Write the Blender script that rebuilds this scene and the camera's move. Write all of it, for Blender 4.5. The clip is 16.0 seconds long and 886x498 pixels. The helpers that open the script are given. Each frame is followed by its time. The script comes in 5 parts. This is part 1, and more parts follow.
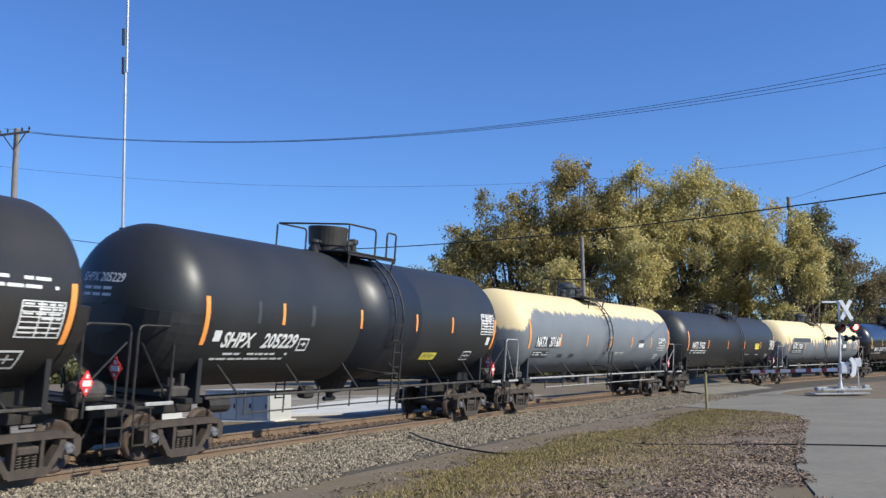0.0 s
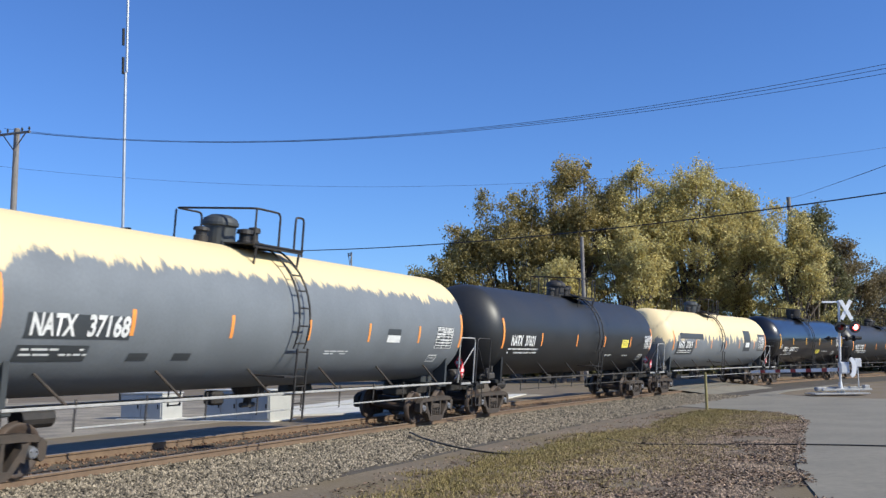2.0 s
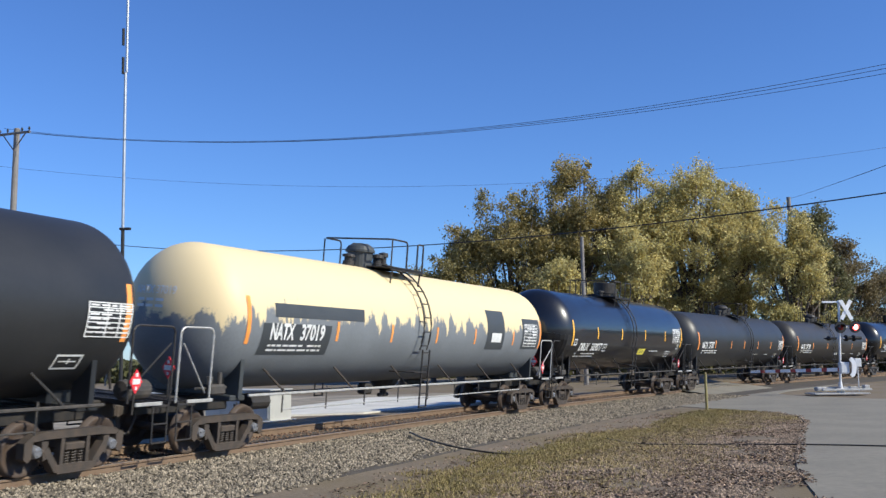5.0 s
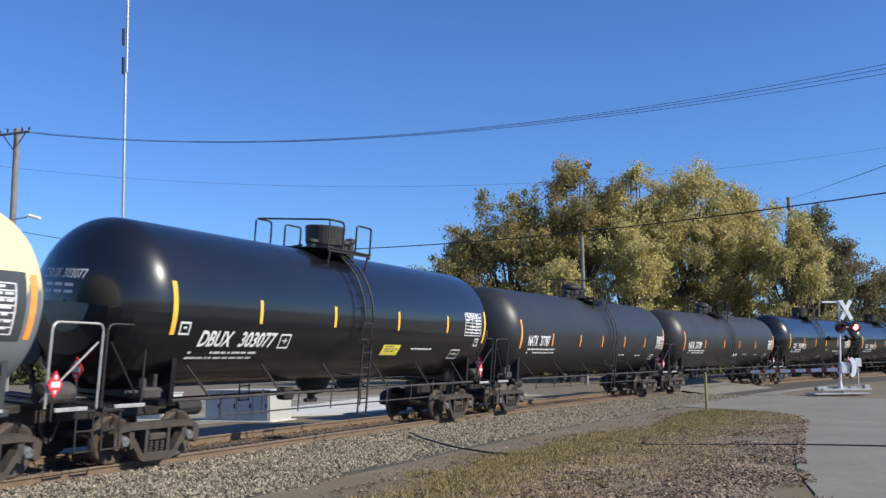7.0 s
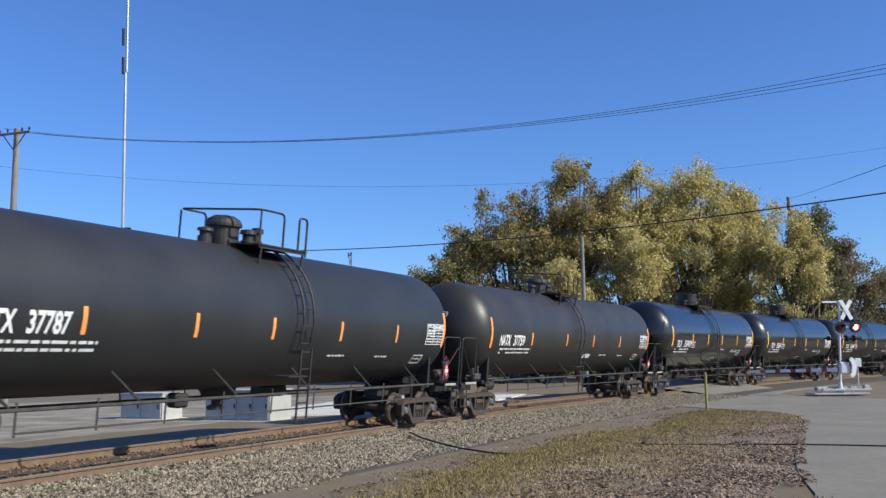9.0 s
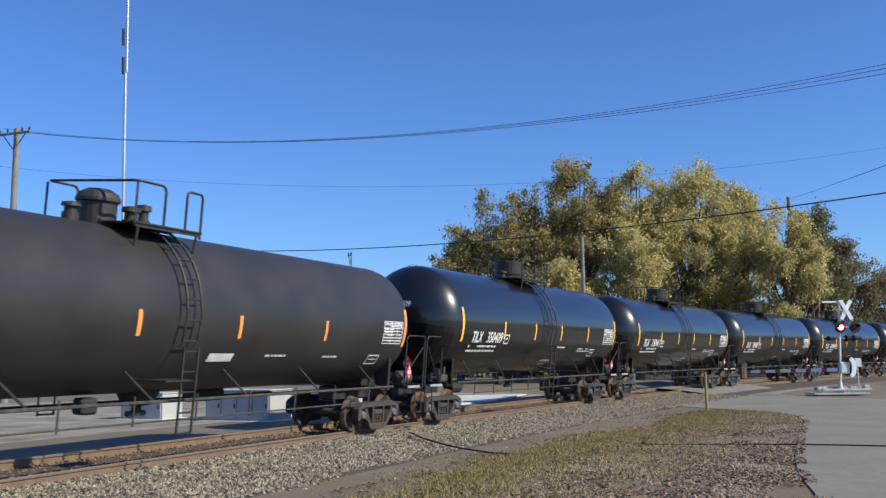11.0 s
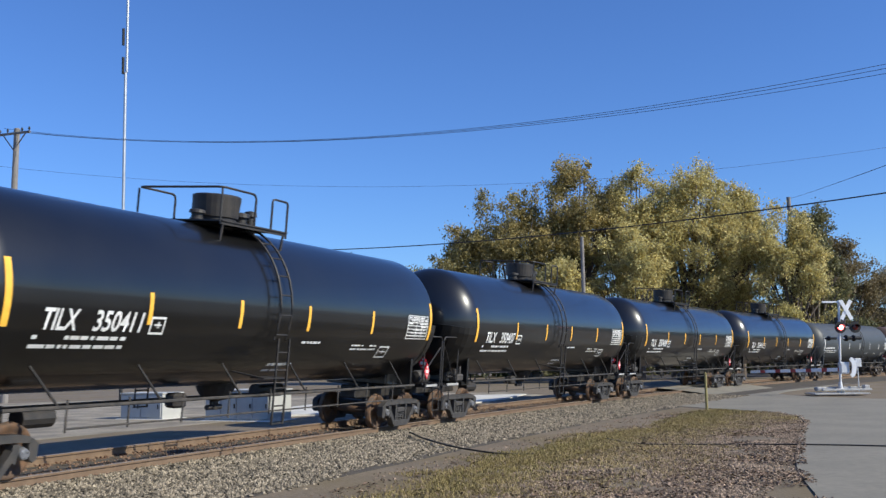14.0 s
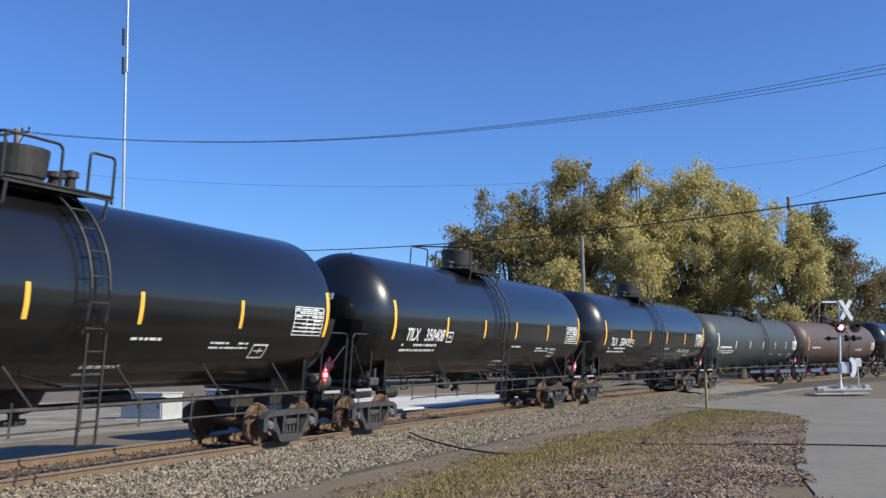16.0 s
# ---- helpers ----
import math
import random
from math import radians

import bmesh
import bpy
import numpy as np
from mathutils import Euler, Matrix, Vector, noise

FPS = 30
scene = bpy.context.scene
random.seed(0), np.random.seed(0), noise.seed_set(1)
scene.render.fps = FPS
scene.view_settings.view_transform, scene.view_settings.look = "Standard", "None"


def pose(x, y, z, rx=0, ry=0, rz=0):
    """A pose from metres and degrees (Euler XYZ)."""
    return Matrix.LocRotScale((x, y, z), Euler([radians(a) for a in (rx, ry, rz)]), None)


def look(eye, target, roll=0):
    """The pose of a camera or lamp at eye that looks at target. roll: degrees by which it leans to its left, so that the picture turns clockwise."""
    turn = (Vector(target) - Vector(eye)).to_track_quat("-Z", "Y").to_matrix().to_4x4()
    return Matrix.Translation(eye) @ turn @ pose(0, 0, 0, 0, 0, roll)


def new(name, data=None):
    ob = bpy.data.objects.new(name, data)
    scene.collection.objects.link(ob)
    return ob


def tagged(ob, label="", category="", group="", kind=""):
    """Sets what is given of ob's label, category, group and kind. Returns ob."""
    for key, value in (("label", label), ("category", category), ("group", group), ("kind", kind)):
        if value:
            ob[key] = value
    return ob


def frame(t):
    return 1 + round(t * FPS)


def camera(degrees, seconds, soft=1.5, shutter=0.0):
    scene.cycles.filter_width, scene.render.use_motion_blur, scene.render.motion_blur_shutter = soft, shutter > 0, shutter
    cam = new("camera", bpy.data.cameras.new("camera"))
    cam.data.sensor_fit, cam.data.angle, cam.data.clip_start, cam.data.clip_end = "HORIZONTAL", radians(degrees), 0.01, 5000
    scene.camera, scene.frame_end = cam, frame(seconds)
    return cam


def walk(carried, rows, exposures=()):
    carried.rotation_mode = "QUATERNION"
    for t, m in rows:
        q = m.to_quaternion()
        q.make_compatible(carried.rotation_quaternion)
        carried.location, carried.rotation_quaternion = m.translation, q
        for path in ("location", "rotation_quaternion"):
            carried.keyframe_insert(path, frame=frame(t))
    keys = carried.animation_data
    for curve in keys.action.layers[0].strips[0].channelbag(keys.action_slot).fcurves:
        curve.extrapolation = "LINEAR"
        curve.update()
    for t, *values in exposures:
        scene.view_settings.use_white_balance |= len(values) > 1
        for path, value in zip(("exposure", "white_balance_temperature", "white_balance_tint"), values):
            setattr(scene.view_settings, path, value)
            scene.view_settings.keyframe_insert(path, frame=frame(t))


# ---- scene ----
# ---- camera: stands still at the roadside ----
PITCH, ROLL, EYE_Z = 6.714, -0.909, 1.789
cam = camera(49.49, 16.0, soft=1.4, shutter=0.12)
STAND = pose(0, 0, EYE_Z, 90 + PITCH, 0, 0) @ pose(0, 0, 0, 0, 0, ROLL)
walk(cam, [(0.0, STAND), (16.0, STAND)], [(0.0, 0.36, 5420, 9), (16.0, 0.36, 5420, 9)])

# ---- sky, sun, exposure ----
SUN_DIR = Vector((0.8, -0.33, 0.6)).normalized()
world = bpy.data.worlds.new("sky")
scene.world = world
world.use_nodes = True
wn = world.node_tree.nodes
sky = wn.new("ShaderNodeTexSky")
sky.sky_type = "NISHITA"
sky.sun_disc = False
sky.sun_elevation = math.asin(SUN_DIR.z)
sky.sun_rotation = math.atan2(SUN_DIR.x, SUN_DIR.y)
sky.air_density, sky.dust_density, sky.ozone_density = 1.0, 0.22, 8.0
wn["Background"].inputs["Strength"].default_value = 0.103
deep = wn.new("ShaderNodeHueSaturation")
deep.inputs["Saturation"].default_value = 1.0
deep.inputs["Hue"].default_value = 0.507
world.node_tree.links.new(sky.outputs[0], deep.inputs["Color"])
world.node_tree.links.new(deep.outputs[0], wn["Background"].inputs["Color"])
sun_data = bpy.data.lights.new("sun", "SUN")
sun_data.energy, sun_data.angle, sun_data.color = 4.9, radians(0.53), (1.0, 0.85, 0.6)
sun = new("sun", sun_data)
sun.matrix_world = look(SUN_DIR * 200, (0, 0, 0))


# ---- mesh helpers ----
def link_mesh(name, bm, mats, parent=None, smooth=False):
    me = bpy.data.meshes.new(name)
    bm.to_mesh(me)
    bm.free()
    for m in (mats if isinstance(mats, (list, tuple)) else [mats]):
        me.materials.append(m)
    if smooth:
        me.shade_smooth()
    ob = new(name, me)
    if parent:
        ob.parent = parent
    return ob


def part(name, bm, material, parent, label="", smooth=False):
    ob = link_mesh(name, bm, material, parent, smooth)
    return tagged(ob, label)


def share(name, mesh, parent, m=None, label=""):
    ob = new(name, mesh)
    ob.parent = parent
    if m is not None:
        ob.matrix_basis = m
    return tagged(ob, label)


def empty(name, m=None):
    ob = new(name)
    ob.empty_display_size = 0.3
    if m is not None:
        ob.matrix_basis = m
    return ob


def box(bm, c, s, turn=None, bevel=0.0):
    m = Matrix.Translation(c) @ (turn or Matrix()) @ Matrix.Diagonal((*s, 1))
    made = bmesh.ops.create_cube(bm, size=1, matrix=m)["verts"]
    if bevel:
        edges = list({e for v in made for e in v.link_edges})
        bmesh.ops.bevel(bm, geom=edges, offset=bevel, segments=1, affect="EDGES", profile=0.5)


def rod(bm, a, b, r, n=8, r2=None):
    a, b = Vector(a), Vector(b)
    d = b - a
    m = Matrix.Translation((a + b) / 2) @ d.to_track_quat("Z", "Y").to_matrix().to_4x4()
    bmesh.ops.create_cone(bm, cap_ends=True, segments=n, radius1=r, radius2=r if r2 is None else r2, depth=d.length, matrix=m)


def tube(bm, pts, r, n=6):
    """A bent tube through pts, with one ring of n vertices a point."""
    pts = [Vector(q) for q in pts]
    rings = []
    for i, q in enumerate(pts):
        d = (pts[min(i + 1, len(pts) - 1)] - pts[max(i - 1, 0)]).normalized()
        side = d.cross(Vector((0, 0, 1)))
        side = side.normalized() if side.length > 0.05 else Vector((1, 0, 0))
        up = side.cross(d)
        rings.append([bm.verts.new(q + r * (math.cos(6.2832 * k / n) * side + math.sin(6.2832 * k / n) * up)) for k in range(n)])
    for a, b in zip(rings, rings[1:]):
        for k in range(n):
            bm.faces.new((a[k], a[(k + 1) % n], b[(k + 1) % n], b[k]))
    bm.faces.new(rings[0][::-1])
    bm.faces.new(rings[-1])


def rounded(pts, r=0.12, n=4):
    """The corners of a line of points, rounded."""
    pts = [Vector(q) for q in pts]
    out = [pts[0]]
    for a, b, c in zip(pts, pts[1:], pts[2:]):
        p0 = b + (a - b).normalized() * min(r, (a - b).length / 2)
        p1 = b + (c - b).normalized() * min(r, (c - b).length / 2)
        for k in range(n + 1):
            u = k / n
            out.append((1 - u) ** 2 * p0 + 2 * u * (1 - u) * b + u * u * p1)
    return out + [pts[-1]]


def turned(bm, profile, n=24, axis="x"):
    """A body of revolution: profile of (along, radius)."""
    rings = []
    for a, r in profile:
        ring = []
        for k in range(n):
            u = 6.283185 * k / n
            c, s = r * math.cos(u), r * math.sin(u)
            ring.append(bm.verts.new({"x": (a, c, s), "y": (c, a, s), "z": (c, s, a)}[axis]))
        rings.append(ring)
    for p0, p1 in zip(rings, rings[1:]):
        for k in range(n):
            bm.faces.new((p0[k], p0[(k + 1) % n], p1[(k + 1) % n], p1[k]))
    for ring in (rings[0], rings[-1]):
        bm.faces.new(ring)
    bmesh.ops.recalc_face_normals(bm, faces=bm.faces)


def slab(bm, outline, y0, y1):
    """A plate: outline in (x, z), between y0 and y1."""
    a = [bm.verts.new((x, y0, z)) for x, z in outline]
    b = [bm.verts.new((x, y1, z)) for x, z in outline]
    bm.faces.new(a)
    bm.faces.new(b[::-1])
    for k in range(len(a)):
        j = (k + 1) % len(a)
        bm.faces.new((a[j], a[k], b[k], b[j]))
    bmesh.ops.recalc_face_normals(bm, faces=bm.faces)


# ---- materials ----
def material(name, base, rough=0.6, metal=0.0, vary=0.25, scale=3.0, bump=0.0, bump_scale=40.0, second=None, amount=0.5, coat=0.0, island=False, piece=False, emit=None):
    """A noise-varied material. second: a colour that stains the base in patches."""
    m = bpy.data.materials.new(name)
    m.use_nodes = True
    nt = m.node_tree
    N, L = nt.nodes, nt.links
    b = N["Principled BSDF"]
    tc = N.new("ShaderNodeTexCoord")
    src = tc.outputs["Object"]
    big = N.new("ShaderNodeTexNoise")
    big.inputs["Scale"].default_value, big.inputs["Detail"].default_value = scale, 6
    fine = N.new("ShaderNodeTexNoise")
    fine.inputs["Scale"].default_value, fine.inputs["Detail"].default_value = scale * 14, 3
    L.new(src, big.inputs["Vector"])
    L.new(src, fine.inputs["Vector"])
    mix = N.new("ShaderNodeMixRGB")
    mix.inputs[1].default_value = (*base, 1)
    mix.inputs[2].default_value = (*(second or [min(1, c * (1 + 2 * vary)) for c in base]), 1)
    ramp = N.new("ShaderNodeMapRange")
    ramp.inputs[1].default_value, ramp.inputs[2].default_value = 0.5 - 0.35 * amount, 1.1 - 0.55 * amount
    L.new(big.outputs[0], ramp.inputs[0])
    L.new(ramp.outputs[0], mix.inputs[0])
    mul = N.new("ShaderNodeMixRGB")
    mul.blend_type = "MULTIPLY"
    mul.inputs[0].default_value = 1
    r2 = N.new("ShaderNodeMapRange")
    r2.inputs[3].default_value, r2.inputs[4].default_value = 1 - vary, 1 + vary
    L.new(fine.outputs[0], r2.inputs[0])
    last = r2.outputs[0]
    if island or piece:
        info = N.new("ShaderNodeNewGeometry" if island else "ShaderNodeObjectInfo")
        r3 = N.new("ShaderNodeMapRange")
        r3.inputs[3].default_value, r3.inputs[4].default_value = 1 - 1.6 * vary, 1 + 1.6 * vary
        L.new(info.outputs["Random Per Island" if island else "Random"], r3.inputs[0])
        mm = N.new("ShaderNodeMath")
        mm.operation = "MULTIPLY"
        L.new(last, mm.inputs[0])
        L.new(r3.outputs[0], mm.inputs[1])
        last = mm.outputs[0]
    L.new(mix.outputs[0], mul.inputs[1])
    L.new(last, mul.inputs[2])
    L.new(mul.outputs[0], b.inputs["Base Color"])
    rr = N.new("ShaderNodeMapRange")
    rr.inputs[3].default_value, rr.inputs[4].default_value = max(0.03, rough - 0.12 * rough), min(1, rough + 0.25 * rough)
    L.new(big.outputs[0], rr.inputs[0])
    L.new(rr.outputs[0], b.inputs["Roughness"])
    b.inputs["Metallic"].default_value = metal
    if coat:
        b.inputs["Coat Weight"].default_value, b.inputs["Coat Roughness"].default_value = coat, 0.08
    if bump:
        bn = N.new("ShaderNodeTexNoise")
        bn.inputs["Scale"].default_value, bn.inputs["Detail"].default_value = bump_scale, 4
        L.new(src, bn.inputs["Vector"])
        bb = N.new("ShaderNodeBump")
        bb.inputs["Strength"].default_value, bb.inputs["Distance"].default_value = bump, 0.02
        L.new(bn.outputs[0], bb.inputs["Height"])
        L.new(bb.outputs[0], b.inputs["Normal"])
    if emit:
        b.inputs["Emission Color"].default_value, b.inputs["Emission Strength"].default_value = (*emit[:3], 1), emit[3]
    return m


def worn_tank(name, cream, grey, level, depth, sharp, low):
    """Cream paint on the crown that ends in a ragged line over grey paint; it hangs lower on the leading head."""
    m = material(name, grey, 0.55, vary=0.12, scale=1.2, bump=0.05)
    nt = m.node_tree
    N, L = nt.nodes, nt.links
    b = N["Principled BSDF"]
    old = b.inputs["Base Color"].links[0].from_socket
    tc = N.new("ShaderNodeTexCoord")
    sep = N.new("ShaderNodeSeparateXYZ")
    L.new(tc.outputs["Object"], sep.inputs[0])
    stretch = N.new("ShaderNodeMapping")
    stretch.inputs["Scale"].default_value = (1.5, 0.4, 0.4)
    L.new(tc.outputs["Object"], stretch.inputs[0])
    n1 = N.new("ShaderNodeTexNoise")
    n1.inputs["Scale"].default_value, n1.inputs["Detail"].default_value, n1.inputs["Roughness"].default_value = sharp, 8, 0.68
    L.new(stretch.outputs[0], n1.inputs["Vector"])

    def arith(op, a, c):
        q = N.new("ShaderNodeMath")
        q.operation = op
        for i, v in enumerate((a, c)):
            if isinstance(v, (int, float)):
                q.inputs[i].default_value = v
            else:
                L.new(v, q.inputs[i])
        return q.outputs[0]

    ragged = arith("MULTIPLY", arith("SUBTRACT", n1.outputs[0], 0.5), depth)
    lead = N.new("ShaderNodeMapRange")
    lead.inputs[1].default_value, lead.inputs[2].default_value = -8.2, -9.0
    lead.inputs[3].default_value, lead.inputs[4].default_value = 0.0, low
    L.new(sep.outputs[0], lead.inputs[0])
    h = arith("ADD", arith("ADD", sep.outputs[2], ragged), lead.outputs[0])
    edge = N.new("ShaderNodeMapRange")
    edge.inputs[1].default_value, edge.inputs[2].default_value = level - 0.06, level + 0.06
    L.new(h, edge.inputs[0])
    mix = N.new("ShaderNodeMixRGB")
    mix.inputs[2].default_value = (*cream, 1)
    L.new(edge.outputs[0], mix.inputs[0])
    L.new(old, mix.inputs[1])
    L.new(mix.outputs[0], b.inputs["Base Color"])
    return m


M_SATIN = material("satin charcoal tank paint", (0.02, 0.021, 0.0225), 0.42, vary=0.2, scale=0.7, second=(0.03, 0.03, 0.031), bump=0.04, bump_scale=6)
M_DUSTY = material("dusty dark tank paint", (0.023, 0.0215, 0.02), 0.42, vary=0.2, scale=0.8, second=(0.04, 0.036, 0.031), bump=0.05, bump_scale=6)
M_GLOSS = material("glossy black tank paint", (0.005, 0.005, 0.0052), 0.3, vary=0.2, scale=0.6, second=(0.009, 0.0088, 0.0086), coat=0.6, bump=0.02, bump_scale=3)
M_NAVY = material("glossy blue-black tank paint", (0.0055, 0.006, 0.008), 0.3, vary=0.2, scale=0.6, second=(0.009, 0.009, 0.011), coat=0.6, bump=0.02, bump_scale=3)
M_SLATE = material("slate grey tank paint", (0.042, 0.046, 0.048), 0.5, vary=0.15, scale=0.8)
M_BROWN = material("faded brown tank paint", (0.075, 0.05, 0.04), 0.5, vary=0.2, scale=0.8)
M_CREAM_A = worn_tank("worn cream and grey tank paint", (0.72, 0.58, 0.32), (0.145, 0.158, 0.172), 3.74, 1.05, 1.9, 0.7)
M_CREAM_B = worn_tank("peeling cream over grey tank paint", (0.74, 0.6, 0.34), (0.16, 0.172, 0.185), 2.98, 2.8, 1.5, 0.3)
M_BAND = material("fresh blue-black paint", (0.014, 0.016, 0.022), 0.42, vary=0.15)
M_BLACK = material("grimy black steel", (0.018, 0.017, 0.017), 0.55, vary=0.3, scale=5, second=(0.05, 0.042, 0.035), bump=0.2)
M_STEEL = material("dusty frame steel", (0.045, 0.037, 0.03), 0.7, vary=0.35, scale=6, second=(0.085, 0.062, 0.045), bump=0.25)
M_FRAME_DK = material("dark grey cast steel", (0.04, 0.039, 0.039), 0.55, vary=0.3, scale=6, second=(0.075, 0.065, 0.056), bump=0.25)
M_WHEEL = material("rusty wheel steel", (0.05, 0.037, 0.03), 0.6, 0.0, vary=0.3, scale=6, second=(0.1, 0.065, 0.042), bump=0.2)
M_WHEEL_OR = material("orange rusted wheel steel", (0.055, 0.04, 0.03), 0.7, 0.0, vary=0.35, scale=5, second=(0.2, 0.1, 0.04), bump=0.2)
M_RAILING = material("grimy railing steel", (0.035, 0.033, 0.031), 0.6, vary=0.25, scale=6, second=(0.1, 0.085, 0.07))
M_CAP = material("worn bearing cap steel", (0.22, 0.22, 0.23), 0.45, 0.6, vary=0.3, scale=12)
M_GALV = material("galvanised walkway steel", (0.38, 0.37, 0.35), 0.5, 0.3, vary=0.25, scale=8)
M_WHITE = material("white stencil paint", (0.75, 0.75, 0.73), 0.6, vary=0.12, scale=6, second=(0.55, 0.55, 0.53))
M_ORANGE = material("orange reflective tape", (0.8, 0.3, 0.06), 0.35, vary=0.15, scale=6)
M_AMBER = material("amber reflective tape", (0.85, 0.45, 0.05), 0.35, vary=0.15, scale=6)
M_YELLOW = material("yellow label", (0.75, 0.65, 0.08), 0.5, vary=0.1, scale=8)
M_RED = material("red placard", (0.6, 0.03, 0.04), 0.45, vary=0.15, scale=10)
M_PATCH = material("dark grey patch paint", (0.045, 0.05, 0.055), 0.5, vary=0.15)
M_RAIL = material("rusty rail side", (0.145, 0.096, 0.06), 0.8, 0.0, vary=0.35, scale=5, second=(0.21, 0.145, 0.092), bump=0.15)
M_RAILTOP = material("worn bright rail head", (0.31, 0.25, 0.195), 0.5, 0.4, vary=0.15, scale=8)
M_TIE = material("weathered brown tie", (0.11, 0.075, 0.05), 0.85, vary=0.3, scale=7, second=(0.2, 0.14, 0.1), bump=0.4, piece=True)

# ---- the line of the track ----
HEAD0, CURVE, CURVE2, TRACK_Y = 0.47303, 0.0036071, 4.9252e-6, 33.077
BEND_A, BEND_B = -40.0, 95.0
CANT = 0.09056
GAUGE = 0.755


def heading(s):
    u = min(max(s, BEND_A), BEND_B)
    return HEAD0 + CURVE * u + CURVE2 * u * u / 2


TRACK = {}
_x, _y = 0.0, TRACK_Y
for _i in range(0, 3200):
    TRACK[_i] = (_x, _y)
    _h = heading(_i * 0.1 + 0.05)
    _x, _y = _x + 0.1 * math.sin(_h), _y + 0.1 * math.cos(_h)
_x, _y = 0.0, TRACK_Y
for _i in range(0, -2700, -1):
    TRACK[_i] = (_x, _y)
    _h = heading(_i * 0.1 - 0.05)
    _x, _y = _x - 0.1 * math.sin(_h), _y - 0.1 * math.cos(_h)


def on_track(s, lat=0.0, z=0.0):
    """A place by the track: metres along it, metres towards the road, metres over the near rail's head, in the canted plane."""
    i = math.floor(s * 10)
    x, y = TRACK[i]
    h = heading(s)
    f = s - i * 0.1
    x, y = x + f * math.sin(h), y + f * math.cos(h)
    d = GAUGE - lat
    w = GAUGE - d * math.cos(CANT) + z * math.sin(CANT)
    return Vector((x + w * math.cos(h), y - w * math.sin(h), z * math.cos(CANT) + d * math.sin(CANT)))


def by_track(s, lat, z):
    """The same with no cant."""
    p = on_track(s, 0, 0)
    h = heading(s)
    return Vector((p.x + lat * math.cos(h), p.y - lat * math.sin(h), z))


def track_pose(s, half=0.0):
    a, b = (on_track(s - half), on_track(s + half)) if half else (on_track(s - 0.5), on_track(s + 0.5))
    ex = (b - a).normalized()
    h = heading(s)
    near = Vector((math.cos(h) * math.cos(CANT), -math.sin(h) * math.cos(CANT), -math.sin(CANT)))
    ey = -(near - near.dot(ex) * ex).normalized()
    ez = ex.cross(ey)
    m = Matrix((ex, ey, ez)).transposed().to_4x4()
    m.translation = (a + b) / 2
    return m


# ---- ground ----
def ground_material():
    m = material("dry grass, dirt and gravel", (0.125, 0.098, 0.066), 0.95, vary=0.5, scale=0.7, second=(0.19, 0.15, 0.1), amount=0.7, bump=0.9, bump_scale=14)
    nt = m.node_tree
    N, L = nt.nodes, nt.links
    b = N["Principled BSDF"]
    old = b.inputs["Base Color"].links[0].from_socket
    tc = N.new("ShaderNodeTexCoord")
    n1 = N.new("ShaderNodeTexNoise")
    n1.inputs["Scale"].default_value, n1.inputs["Detail"].default_value = 0.22, 7
    L.new(tc.outputs["Object"], n1.inputs["Vector"])
    ramp = N.new("ShaderNodeMapRange")
    ramp.inputs[1].default_value, ramp.inputs[2].default_value = 0.48, 0.6
    L.new(n1.outputs[0], ramp.inputs[0])
    mix = N.new("ShaderNodeMixRGB")
    mix.inputs[2].default_value = (0.15, 0.115, 0.062, 1)
    L.new(ramp.outputs[0], mix.inputs[0])
    L.new(old, mix.inputs[1])
    L.new(mix.outputs[0], b.inputs["Base Color"])
    return m


M_GROUND = ground_material()
M_ASPHALT = material("worn grey asphalt", (0.178, 0.163, 0.13), 0.9, vary=0.25, scale=0.45, second=(0.24, 0.22, 0.178), bump=0.3, bump_scale=60)
M_CONC = material("pale concrete", (0.5, 0.48, 0.43), 0.85, vary=0.2, scale=0.5, second=(0.66, 0.64, 0.58), bump=0.2)
M_LOT = material("pale crushed stone lot", (0.15, 0.128, 0.095), 0.95, vary=0.45, scale=0.6, second=(0.4, 0.35, 0.265), bump=0.4, bump_scale=10)
M_STONE = material("grey and tan ballast stone", (0.14, 0.117, 0.083), 0.9, vary=0.5, scale=3, second=(0.28, 0.235, 0.168), island=True)
M_FOULED = material("rust-stained ballast stone", (0.14, 0.09, 0.058), 0.9, vary=0.35, scale=3, second=(0.2, 0.13, 0.085), island=True)
M_BED = material("fine ballast bed", (0.055, 0.046, 0.036), 0.95, vary=0.4, scale=1.2, second=(0.1, 0.083, 0.062), bump=0.8, bump_scale=25)
M_GRAVEL = material("reddish gravel", (0.17, 0.125, 0.088), 0.9, vary=0.5, scale=3, second=(0.31, 0.235, 0.165), island=True)

GROUND_Z = -0.30


def ground_height(x, y):
    return GROUND_Z + 0.014 * noise.noise((x * 0.15, y * 0.15, 0)) + 0.006 * noise.noise((x * 0.9, y * 0.9, 3))


bm = bmesh.new()
xs = [-3000, -600, -200, -90] + [-60 + 1.5 * k for k in range(95)] + [110, 200, 600, 3000]
ys = [-3000, -400, -60, -10] + [2 + 1.5 * k for k in range(85)] + [180, 300, 700, 4000]
grid = [[bm.verts.new((x, y, ground_height(x, y))) for x in xs] for y in ys]
for r0, r1 in zip(grid, grid[1:]):
    for k in range(len(xs) - 1):
        bm.faces.new((r0[k], r0[k + 1], r1[k + 1], r1[k]))
tagged(link_mesh("ground", bm, M_GROUND, smooth=True), "dry brown grass, dirt and gravel beside the track", "ground", kind="structure")


